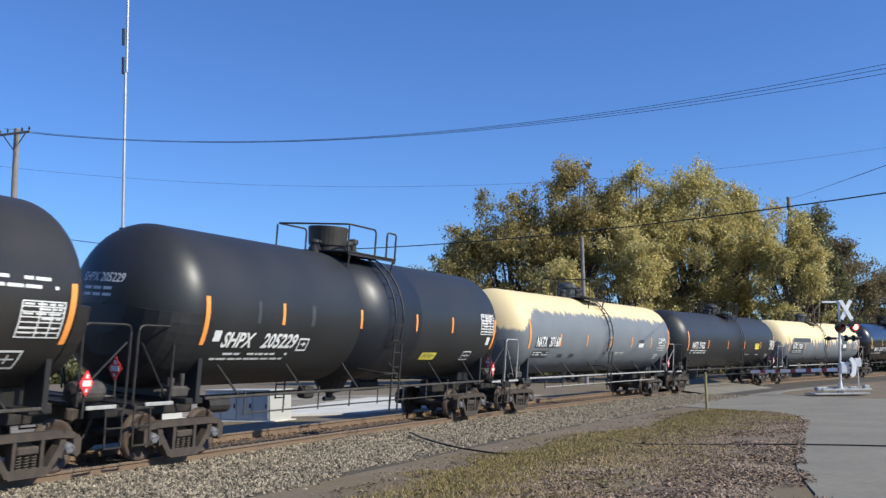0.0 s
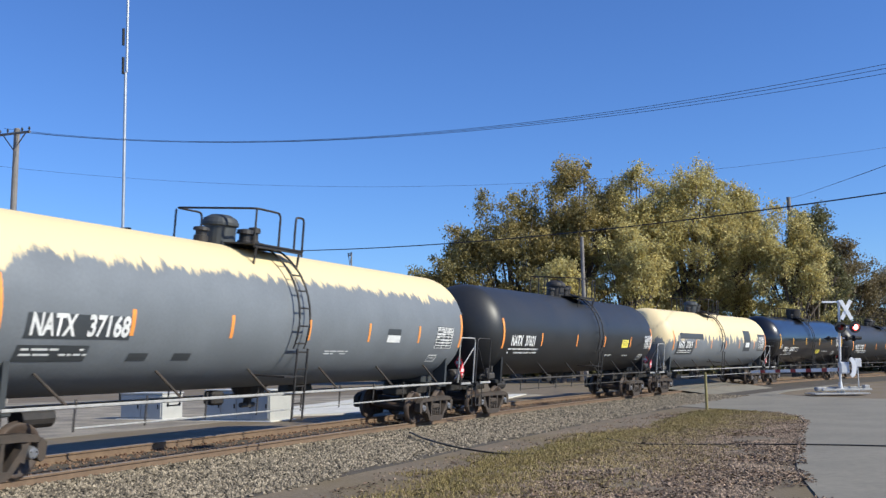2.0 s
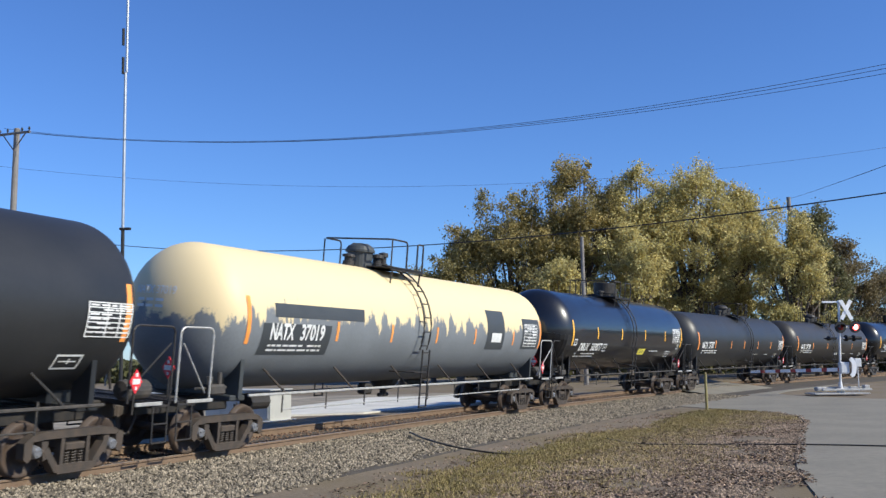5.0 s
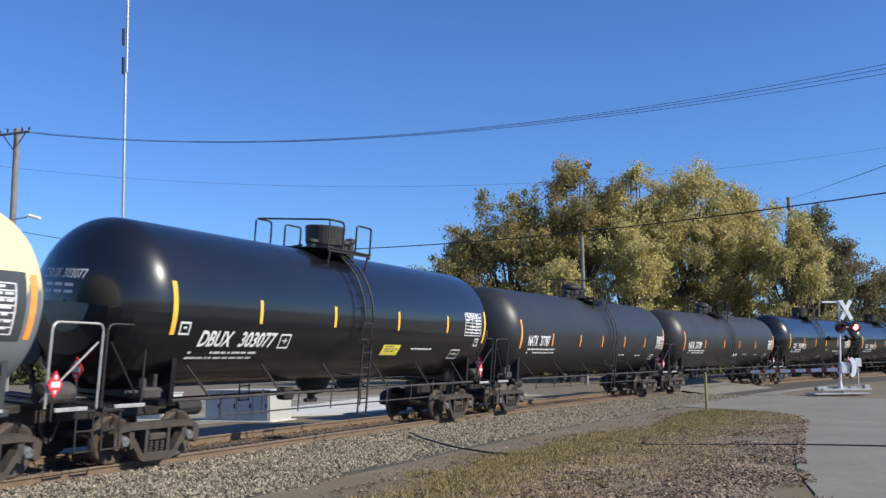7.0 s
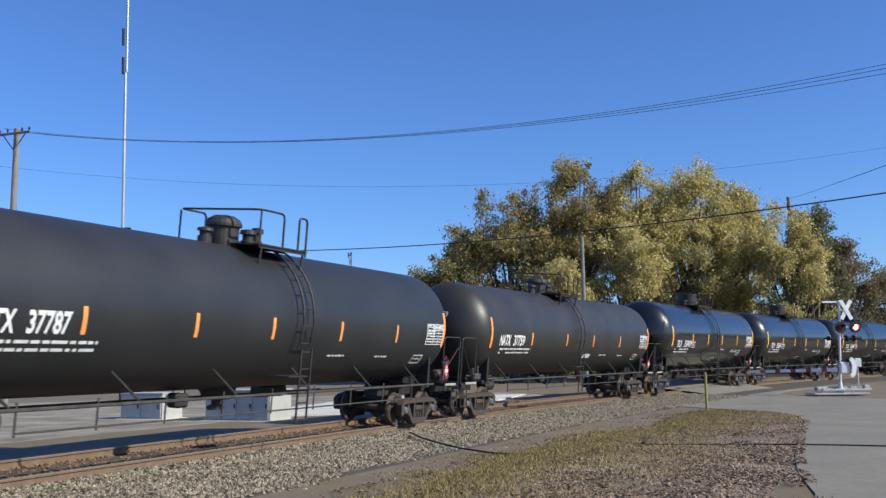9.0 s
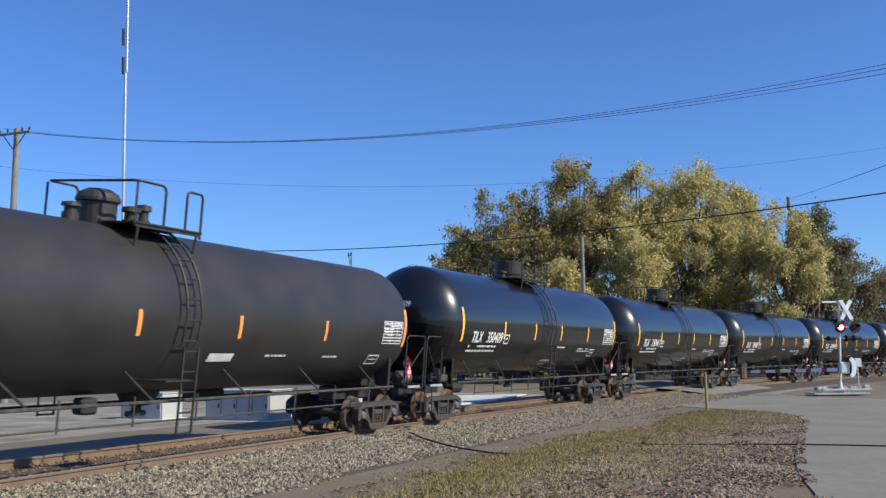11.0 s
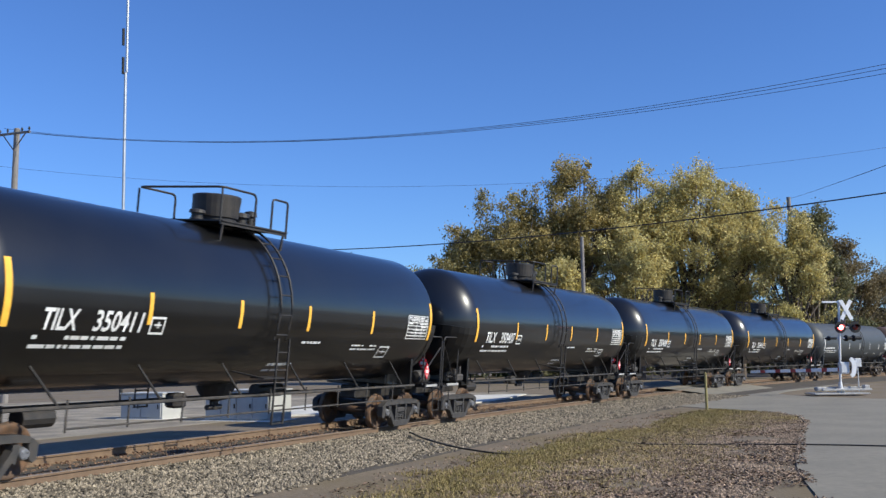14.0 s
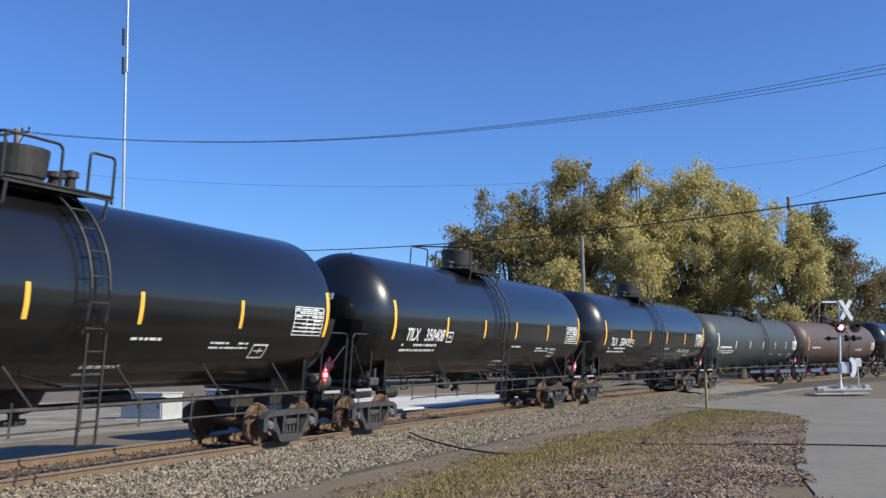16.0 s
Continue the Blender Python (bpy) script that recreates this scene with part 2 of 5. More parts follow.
def strip(name, mats, section, s0, s1, step=1.0, smooth=False, cant=False):
    """A band along the track with a cross-section of (lat, z)."""
    bm = bmesh.new()
    rows = []
    s = s0
    while s <= s1 + 1e-6:
        rows.append([bm.verts.new((on_track if cant else by_track)(s, a, z)) for a, z in section])
        s += step
    for r0, r1 in zip(rows, rows[1:]):
        for k in range(len(section) - 1):
            bm.faces.new((r0[k], r1[k], r1[k + 1], r0[k + 1]))
    return link_mesh(name, bm, mats, smooth=smooth)


bed = strip("ballast_bed", M_BED, [(-4.2, -0.42), (-2.2, -0.02), (-1.3, 0.0), (0.0, -0.09), (1.45, -0.2), (2.0, -0.225), (4.6, -0.288), (5.3, -0.42)], -60, 200)
tagged(bed, "low ballast bed of fine stone under the track", "ballast", kind="structure")


def flat(name, outline, z, mat, thick=0.3):
    bm = bmesh.new()
    top = [bm.verts.new((x, y, z)) for x, y in outline]
    f = bm.faces.new(top)
    low = bmesh.ops.extrude_face_region(bm, geom=[f])["geom"]
    for v in low:
        if isinstance(v, bmesh.types.BMVert):
            v.co.z -= thick
    bmesh.ops.recalc_face_normals(bm, faces=bm.faces)
    return link_mesh(name, bm, mat)


ROAD_Z = -0.275
road = flat("road", [(5.0, 12.6), (5.5, 14.6), (6.3, 17.6), (7.3, 20.5), (9.2, 25.5), (11.4, 31.0), (12.3, 34.0), (12.3, 36.5), (11.2, 39.5), (9.5, 44.0), (9.4, 48.0), (10.3, 51.0), (14.5, 58.5),
                     (18.5, 64.8), (24.0, 76.0), (31.0, 74.0), (25.0, 65.0), (20.6, 58.6), (18.6, 54.5), (18.7, 51.0), (20.2, 47.2), (24.0, 43.0), (40.0, 33.0), (60.0, 24.0),
                     (60.0, 14.0), (30.0, 8.0), (12.0, -8.0), (6.0, -8.0), (4.6, 4.0)], ROAD_Z, M_ASPHALT)
tagged(road, "worn grey asphalt side road with cracked edges", "road", kind="structure")

# crossing panels between and beside the rails
crossing = strip("crossing_deck", M_ASPHALT, [(-3.6, -0.2), (-2.4, 0.12), (-0.86, 0.012), (-0.86, -0.05)], 25.5, 38, 0.5, cant=True)
tagged(crossing, "asphalt deck of the level crossing", "crossing", kind="structure")
for sec in ([(-0.66, -0.05), (-0.66, 0.0), (0.66, 0.0), (0.66, -0.05)], [(0.84, -0.05), (0.84, 0.0), (1.6, -0.03), (3.4, -0.12)]):
    deck = strip("crossing_deck", M_ASPHALT, sec, 25.5, 38, 0.5, cant=True)
    tagged(deck, "asphalt deck of the level crossing", "crossing", kind="structure")

# pale lot behind the track with its kerbs
lot = flat("lot", [(-40, 22), (-19, 16.5), (-13.2, 26.4), (-7.8, 37.2), (-2.2, 47.6), (6.0, 59.0), (4, 66), (-22, 62), (-42, 50)], -0.29, M_LOT)
tagged(lot, "pale crushed stone lot beyond the track", "lot", kind="structure")
apron = flat("pavement", [(-3.4, 40.5), (-6.6, 39.3), (-7.4, 47.0), (-4.6, 58.0), (5.0, 60.0), (2.5, 50.5)], -0.23, M_CONC)
tagged(apron, "pale concrete driveway apron beyond the track", "pavement", kind="structure")

# rails, foot to head
PROFILE = [(-0.07, -0.18), (-0.07, -0.165), (-0.012, -0.14), (-0.01, -0.05), (-0.037, -0.035), (-0.037, -0.004), (-0.03, 0.0)]
PROFILE = PROFILE + [(-a, z) for a, z in PROFILE[::-1]]
track = empty("railway_track")
tagged(track, "single curved railway track with rusty rails on wooden ties", "railway track", kind="structure")
for side in (GAUGE, -GAUGE):
    r = strip("rail", [M_RAIL, M_RAILTOP], [(side + a, z) for a, z in PROFILE], -60, 200, 1.0, cant=True)
    for f in r.data.polygons:
        f.material_index = 1 if f.index % (len(PROFILE) - 1) == 6 else 0
    r.parent = track

# loose ballast stones on the near shoulder, between the rails and in the gravel by the road
rng = np.random.default_rng(5)
OCTA = np.array([(1, 0, 0), (0, 1, 0), (-1, 0, 0), (0, -1, 0), (0, 0, 1), (0, 0, -1)], float)
FACES = np.array([(0, 1, 4), (1, 2, 4), (2, 3, 4), (3, 0, 4), (1, 0, 5), (2, 1, 5), (3, 2, 5), (0, 3, 5)])


def stones(name, places, sizes, mat, label, category):
    n = len(places)
    a = rng.uniform(0, 6.28, n)
    base = np.repeat(OCTA[None], n, 0) * rng.uniform(0.55, 1.25, (n, 6, 3)) * sizes[:, None, None]
    base[:, :, 2] *= 0.75
    c, s = np.cos(a)[:, None], np.sin(a)[:, None]
    v = np.stack([base[:, :, 0] * c - base[:, :, 1] * s, base[:, :, 0] * s + base[:, :, 1] * c, base[:, :, 2]], 2) + places[:, None]
    f = (FACES[None] + 6 * np.arange(n)[:, None, None]).reshape(-1, 3)
    me = bpy.data.meshes.new(name)
    me.from_pydata(v.reshape(-1, 3), [], f)
    me.materials.append(mat)
    return tagged(new(name, me), label, category, kind="stuff")


BED_LAT = [-4.2, -2.2, -1.3, 0.0, 1.45, 2.0, 4.6, 5.3]
BED_Z = [-0.42, -0.02, 0.0, -0.09, -0.2, -0.225, -0.288, -0.42]


def verge_lat(x, y):
    """About how far a place on the verge lies from the middle of the track."""
    h = heading(0)
    return x * math.cos(h) - (y - TRACK_Y) * math.sin(h) - 0.0018 * (x * x + (y - TRACK_Y) ** 2)


def road_edge(y):
    return np.interp(y, [12.6, 17.6, 20.5, 25.5, 31, 34, 36.5, 39.5, 44, 48], [5.0, 6.3, 7.3, 9.2, 11.4, 12.3, 12.3, 11.2, 9.5, 9.4])


pts = []
for _ in range(92000):
    s = -30 + 58 * random.random() ** 1.4
    a = random.uniform(0.86, 4.7) if random.random() < 0.93 else 4.0 + abs(random.gauss(0, 1.0))
    if s > 25.5 or a > 4.2 + 0.7 * noise.noise((s * 0.35, 1, 5)) + 0.5 * random.random():
        continue
    q = by_track(s, a, 0)
    q.z = max(np.interp(a, BED_LAT, BED_Z), ground_height(q.x, q.y)) + random.uniform(-0.014, 0.02)
    pts.append(q)
pts = np.array(pts)
inner = np.array([by_track(random.uniform(-30, 25), a, np.interp(a, BED_LAT, BED_Z) + random.uniform(-0.012, 0.012)) for a in (random.uniform(-0.66, 0.66) for _ in range(7000))])
stones("fouled_ballast", inner, rng.uniform(0.02, 0.045, len(inner)), M_FOULED, "rust-stained ballast stones between the rails", "ballast")
stones("ballast", pts, rng.uniform(0.026, 0.06, len(pts)), M_STONE, "loose grey and tan ballast stones along the rails", "ballast")
pts = []
while len(pts) < 32000:
    x, y = random.uniform(-2, 13), random.uniform(13, 38)
    edge, lat = road_edge(y), verge_lat(x, y)
    inside = (lat - 7.4 - 1.1 * noise.noise((x * 0.4, y * 0.3, 7))) / 1.6
    if lat > 5 and x < edge + abs(random.gauss(0, 0.09)) and random.random() < max(0.07, min(1.0, inside)) and noise.noise((x * 0.8, y * 0.5, 17)) > -0.45 + 0.6 * random.random():
        pts.append((x, y, (ROAD_Z if x > edge else ground_height(x, y)) + 0.005))
pts = np.array(pts)
stones("gravel", pts, rng.uniform(0.012, 0.042, len(pts)), M_GRAVEL, "scattered reddish gravel along the road edge", "gravel")


def litter():
    """Fallen leaves that lie curled on the gravel and the verge."""
    r = random.Random(31)
    V, F = [], []
    while len(F) < 9000:
        x, y = r.uniform(-3, 13), r.uniform(13, 38)
        lat = verge_lat(x, y)
        if lat < 5.5 or x > road_edge(y) + 0.2 or r.random() > 0.25 + 0.15 * (lat - 5.5) or noise.noise((x * 0.7, y * 0.5, 23)) < -0.25 + 0.3 * r.random():
            continue
        z, t, q = max(ground_height(x, y), ROAD_Z if x > road_edge(y) else -1) + 0.012, r.uniform(0, 6.28), r.uniform(0.025, 0.06)
        c, d = math.cos(t) * q, math.sin(t) * q
        n = len(V)
        V += [(x - c, y - d, z), (x + d * 0.6, y - c * 0.6, z + r.uniform(0, 0.03)), (x + c, y + d, z + r.uniform(0, 0.02)), (x - d * 0.6, y + c * 0.6, z + r.uniform(0, 0.03))]
        F.append((n, n + 1, n + 2, n + 3))
    me = bpy.data.meshes.new("leaf_litter")
    me.from_pydata(V, [], F)
    me.materials.append(material("dry fallen leaves", (0.1, 0.066, 0.045), 0.8, vary=0.5, scale=2, second=(0.24, 0.165, 0.105), island=True))
    tagged(new("leaf_litter", me), "dry brown fallen leaves on the verge", "leaves", kind="stuff")


litter()


def grass(name, count, seed, mat, tall, label, bias, near, wide):
    """Thin blades in tufts, in a ragged belt of the verge between the ballast and the road."""
    r = random.Random(seed)
    V, F = [], []
    while len(F) < count:
        x, y = r.uniform(-9, 13), r.uniform(12.5, 46)
        lat = verge_lat(x, y) + 0.9 * noise.noise((x * 0.35, y * 0.35, 2)) - (0.6 if y > 28 else 0.0)
        if x > road_edge(y) - 0.1 or lat < 4.6:
            continue
        belt = 1 - abs(lat - near) / wide
        want = belt + 0.7 * noise.noise((x * 0.28, y * 0.2, bias)) + 0.5 * noise.noise((x * 1.3, y * 1.0, bias + 4))
        if want < r.uniform(0.0, 0.9):
            continue
        for _ in range(r.randint(5, 10)):
            a, b = x + r.gauss(0, 0.07), y + r.gauss(0, 0.07)
            z = ground_height(a, b) - 0.01
            t = r.uniform(0, 6.28)
            w, q = r.uniform(0.006, 0.014), tall * r.uniform(0.4, 1.2)
            dx, dy = math.cos(t) * w, math.sin(t) * w
            n = len(V)
            V += [(a - dx, b - dy, z), (a + dx, b + dy, z), (a + r.gauss(0, 0.5) * q, b + r.gauss(0, 0.5) * q, z + q)]
            F.append((n, n + 1, n + 2))
    me = bpy.data.meshes.new(name)
    me.from_pydata(V, [], F)
    me.materials.append(mat)
    tagged(new(name, me), label, "grass", kind="stuff")


grass("dry_grass", 56000, 21, material("straw grass blades", (0.33, 0.26, 0.12), 0.8, vary=0.35, scale=0.4, second=(0.2, 0.15, 0.07), island=True), 0.07, "short straw-coloured dry grass on the verge", 1.0, 8.0, 2.1)
grass("green_grass", 40000, 22, material("olive grass blades", (0.195, 0.163, 0.055), 0.8, vary=0.35, scale=0.4, second=(0.28, 0.215, 0.08), island=True), 0.08, "thin patches of olive green grass on the verge", 9.0, 6.9, 1.25)

# cable that lies over the ballast shoulder
bm = bmesh.new()
tube(bm, rounded([(-1.0, 26.8, -0.1), (-0.65, 25.3, -0.14), (-0.2, 23.96, -0.17), (0.27, 22.94, -0.21), (0.92, 22.14, -0.25), (1.39, 21.88, -0.28), (1.96, 21.91, -0.28)], 0.4), 0.022, 6)
M_RUBBER = material("black rubber cable", (0.012, 0.012, 0.012), 0.5)
cable = link_mesh("cable", bm, M_RUBBER)
tagged(cable, "black cable lying across the ballast", "cable")
bm = bmesh.new()
tube(bm, rounded([(4.23, 25.61, -0.270), (4.47, 24.49, -0.270), (4.81, 23.76, -0.270), (6.89, 23.37, -0.270), (8.35, 22.94, -0.255), (9.98, 22.20, -0.255), (11.31, 21.53, -0.255)], 0.3), 0.018, 6)
cable = link_mesh("cable", bm, M_RUBBER)
tagged(cable, "black rubber cable lying over gravel and road", "cable")

# ---- tank cars ----
CACHE = {}


def cached(key, build, mats, smooth=False):
    if key not in CACHE:
        bm = bmesh.new()
        build(bm)
        me = bpy.data.meshes.new(key if isinstance(key, str) else key[0])
        bm.to_mesh(me)
        bm.free()
        for m in (mats if isinstance(mats, (list, tuple)) else [mats]):
            me.materials.append(m)
        if smooth:
            me.shade_smooth()
        CACHE[key] = me
    return CACHE[key]


WHEEL_R = 0.457


def build_wheelset(bm):
    for side in (-1, 1):
        prof = [(-0.07, 0.30), (-0.07, WHEEL_R - 0.02), (-0.066, WHEEL_R), (0.03, WHEEL_R + 0.002), (0.045, WHEEL_R + 0.026), (0.06, WHEEL_R + 0.02), (0.065, WHEEL_R - 0.07), (0.03, WHEEL_R - 0.09),
                (0.015, 0.2), (0.08, 0.13), (0.08, 0.09)]
        outer = [(-0.05, 0.09), (-0.05, 0.14), (0.0, 0.2), (-0.03, 0.34), (-0.07, WHEEL_R - 0.06)]
        pr = outer + prof[1:]
        sub = bmesh.new()
        turned(sub, [(side * (GAUGE - a), r) for a, r in pr], 28, "y")
        tmp = bpy.data.meshes.new("tmp")
        sub.to_mesh(tmp)
        sub.free()
        bm.from_mesh(tmp)
        bpy.data.meshes.remove(tmp)
    rod(bm, (0, -1.02, 0), (0, 1.02, 0), 0.085, 12)


def build_cap(bm):
    turned(bm, [(-1.17, 0.05), (-1.165, 0.09), (-1.12, 0.105), (-1.02, 0.12), (-0.96, 0.12)], 16, "y")
    for k in range(3):
        a = 2.094 * k + 0.5
        rod(bm, (0.06 * math.cos(a), -1.19, 0.06 * math.sin(a)), (0.06 * math.cos(a), -1.15, 0.06 * math.sin(a)), 0.018, 6)


def build_side_frame(bm):
    """A cast three-piece truck frame: top and bottom chords with windows, pedestal jaws at its ends."""
    z = -WHEEL_R
    y0, y1 = -1.13, -0.97
    for sx in (-1, 1):
        slab(bm, [(0.0, z + 0.78), (sx * 0.72, z + 0.78), (sx * 0.98, z + 0.74), (sx * 1.1, z + 0.66), (sx * 1.06, z + 0.62), (sx * 0.7, z + 0.65), (0.0, z + 0.65)], y0, y1)
        slab(bm, [(sx * 1.17, z + 0.62), (sx * 1.06, z + 0.7), (sx * 0.98, z + 0.6), (sx * 1.0, z + 0.36), (sx * 1.08, z + 0.3), (sx * 1.16, z + 0.36)], y0 - 0.01, y1)
        slab(bm, [(sx * 0.8, z + 0.62), (sx * 0.66, z + 0.62), (sx * 0.64, z + 0.34), (sx * 0.74, z + 0.3)], y0 - 0.01, y1)
        slab(bm, [(sx * 0.74, z + 0.44), (sx * 0.66, z + 0.54), (sx * 0.33, z + 0.1), (sx * 0.46, z + 0.08)], y0 - 0.015, y1)
        slab(bm, [(sx * 0.34, z + 0.66), (sx * 0.26, z + 0.66), (sx * 0.26, z + 0.16), (sx * 0.34, z + 0.16)], y0 + 0.01, y1)
    slab(bm, [(-0.48, z + 0.2), (0.48, z + 0.2), (0.4, z + 0.05), (-0.4, z + 0.05)], y0 - 0.02, y1 + 0.02)


def build_spring(bm):
    n = 28
    tube(bm, [(0.06 * math.cos(k * 1.26), 0.05 * math.sin(k * 1.26), 0.26 * k / n) for k in range(n + 1)], 0.014, 5)


def build_spring_cap(bm):
    box(bm, (0, -1.03, 0.033), (0.46, 0.2, 0.13), bevel=0.02)


def build_bolster(bm):
    box(bm, (0, 0, 0.08), (0.42, 2.0, 0.22), bevel=0.03)
    rod(bm, (0, 0, 0.15), (0, 0, 0.3), 0.2, 16)
    for x in (-0.42, 0.42):
        box(bm, (x, 0, -0.16), (0.07, 1.5, 0.1), bevel=0.01)
        for y in (-0.72, 0.72):
            box(bm, (x * 1.1, y, -0.1), (0.08, 0.1, 0.3), bevel=0.02)


def truck(car, x, look_):
    frame_m, wheel_m, key = {"tan": (M_STEEL, M_WHEEL, "a"), "dark": (M_FRAME_DK, M_WHEEL_OR, "b"), "mid": (M_STEEL, M_WHEEL_OR, "c")}[look_]
    t = share("truck", cached(("bolster", key), build_bolster, frame_m), car, pose(x, 0, WHEEL_R))
    for rz in (0, 180):
        share("side_frame", cached(("side_frame", key), build_side_frame, frame_m), t, pose(0, 0, 0, 0, 0, rz))
        share("bolster_end", cached(("bolster_end", key), build_spring_cap, frame_m), t, pose(0, 0, 0, 0, 0, rz))
        for sx in (-0.16, 0.0, 0.16):
            for sy in (-1.07, -0.96):
                share("coil_spring", cached(("spring", key), build_spring, frame_m), t, pose(0, 0, 0, 0, 0, rz) @ pose(sx, sy, 0.17 - WHEEL_R))
    made = []
    for ax in (-0.889, 0.889):
        w = share("wheelset", cached(("wheelset", key), build_wheelset, wheel_m, True), t, pose(ax, 0, 0), "rusty steel wheels on an axle")
        for rz in (0, 180):
            share("bearing_cap", cached("bearing_cap", build_cap, M_CAP), t, pose(ax, 0, 0, 0, 0, rz))
        made.append((w, ax))
    return made


def text_mesh(txt, height, shear=0.0, bold=0.0, space=1.0):
    cu = bpy.data.curves.new("lettering", "FONT")
    cu.body, cu.size, cu.shear, cu.offset, cu.space_character = txt, height * 1.4, shear, bold, space
    cu.resolution_u = 3
    ob = new("lettering", cu)
    dg = bpy.context.evaluated_depsgraph_get()
    me = bpy.data.meshes.new_from_object(ob.evaluated_get(dg))
    bpy.data.objects.remove(ob)
    bpy.data.curves.remove(cu)
    me.materials.clear()
    return me


class Shell:
    """The tank's outside: places on it by x, by the angle over the middle of the near side, and on its leading head."""

    LEAD, TRAIL = 0.64, 0.5

    def __init__(self, R, zc, seam):
        self.R, self.zc, self.seam = R, zc, seam

    def at(self, x, ang, off=0.005):
        r = self.R + off
        return Vector((x, -r * math.cos(radians(ang)), self.zc + r * math.sin(radians(ang))))

    def head(self, y, z, off=0.006):
        q = max(0.0, 1 - (y * y + z * z) / (self.R ** 2))
        return Vector((-self.seam - self.LEAD * self.R * math.sqrt(q) - off, y, self.zc + z))

    def patch(self, bm, x0, x1, a0, a1, off=0.005, lean=0.0, n=0):
        """A rectangle laid on the side from angle a0 (low) to a1; lean shifts its top along x."""
        n = n or max(2, int(abs(a1 - a0) / 3))
        rows = []
        for k in range(n + 1):
            a = a0 + (a1 - a0) * k / n
            d = lean * k / n
            rows.append([bm.verts.new(self.at(x, a, off)) for x in (x0 + d, x1 + d)])
        for p, q in zip(rows, rows[1:]):
            bm.faces.new((p[0], p[1], q[1], q[0]))

    def letter(self, name, txt, x0, ang, height, width, car, shear=0.0, bold=0.0, mat=None, label="", on_head=None):
        me = text_mesh(txt, height, shear, bold)
        vs = [v.co.copy() for v in me.vertices]
        lo, hi = min(v.x for v in vs), max(v.x for v in vs)
        k = width / (hi - lo)
        for v, c in zip(me.vertices, vs):
            u = (c.x - lo) * k
            if on_head:
                v.co = self.head(on_head[0] - u, on_head[1] + c.y)
            else:
                v.co = self.at(x0 + u, ang + math.degrees(c.y / self.R), 0.016)
        me.materials.append(mat or M_WHITE)
        ob = new(name, me)
        ob.parent = car
        return tagged(ob, label)

    def lines(self, bm, x0, x1, a0, a1, rows, lean=0.0, seed=1, fill=0.97, thick=0.62):
        """Rows of short bars that stand for small lettering."""
        r = random.Random(seed)
        for k in range(rows):
            top = a1 - (a1 - a0) * k / rows
            low = top - (a1 - a0) / rows * thick
            x = x0
            while x < x1 - 0.05:
                w = r.uniform(0.08, 0.34)
                if r.random() < fill:
                    self.patch(bm, x, min(x + w, x1), low, top, 0.006, 0.0, 1)
                x += w + r.uniform(0.03, 0.06)


def tank_profile(shell):
    R, seam = shell.R, shell.seam
    arc = [math.pi / 2 * k / 14 for k in range(15)]
    pr = [(-seam - shell.LEAD * R * math.cos(u), max(0.02, R * math.sin(u))) for u in arc]
    n = 12
    pr += [(-seam + 2 * seam * k / n, R) for k in range(1, n)]
    return pr + [(seam + shell.TRAIL * R * math.cos(u), max(0.02, R * math.sin(u))) for u in arc[::-1]]


def head_shield(car, sh, e, paint):
    """A dark half-height shield over the lower half of a tank's end."""
    R, seam, zc = sh.R, sh.seam, sh.zc
    bm = bmesh.new()
    deep = (sh.LEAD if e < 0 else sh.TRAIL) * R + 0.03
    rings = []
    for r in (0.02, 0.35, 0.6, 0.76, 0.87, 0.94, 0.98, 1.0):
        x = e * (seam + 0.1 + (deep - 0.1) * (1 - min(1.0, r) ** 3) ** (1 / 3))
        ring = []
        for k in range(25):
            a = math.pi * (1.02 + 0.96 * k / 24)
            ring.append(bm.verts.new((x, r * (R + 0.004) * math.cos(a), zc + r * (R + 0.004) * math.sin(a))))
        rings.append(ring)
    for p0, p1 in zip(rings, rings[1:]):
        for k in range(24):
            bm.faces.new((p0[k], p0[k + 1], p1[k + 1], p1[k]))
    rim = [q[0] for q in rings] + [q[-1] for q in rings[::-1]]
    bm.faces.new(rim)
    bmesh.ops.recalc_face_normals(bm, faces=bm.faces)
    part("head_shield", bm, paint, car, "dark half-height head shield")


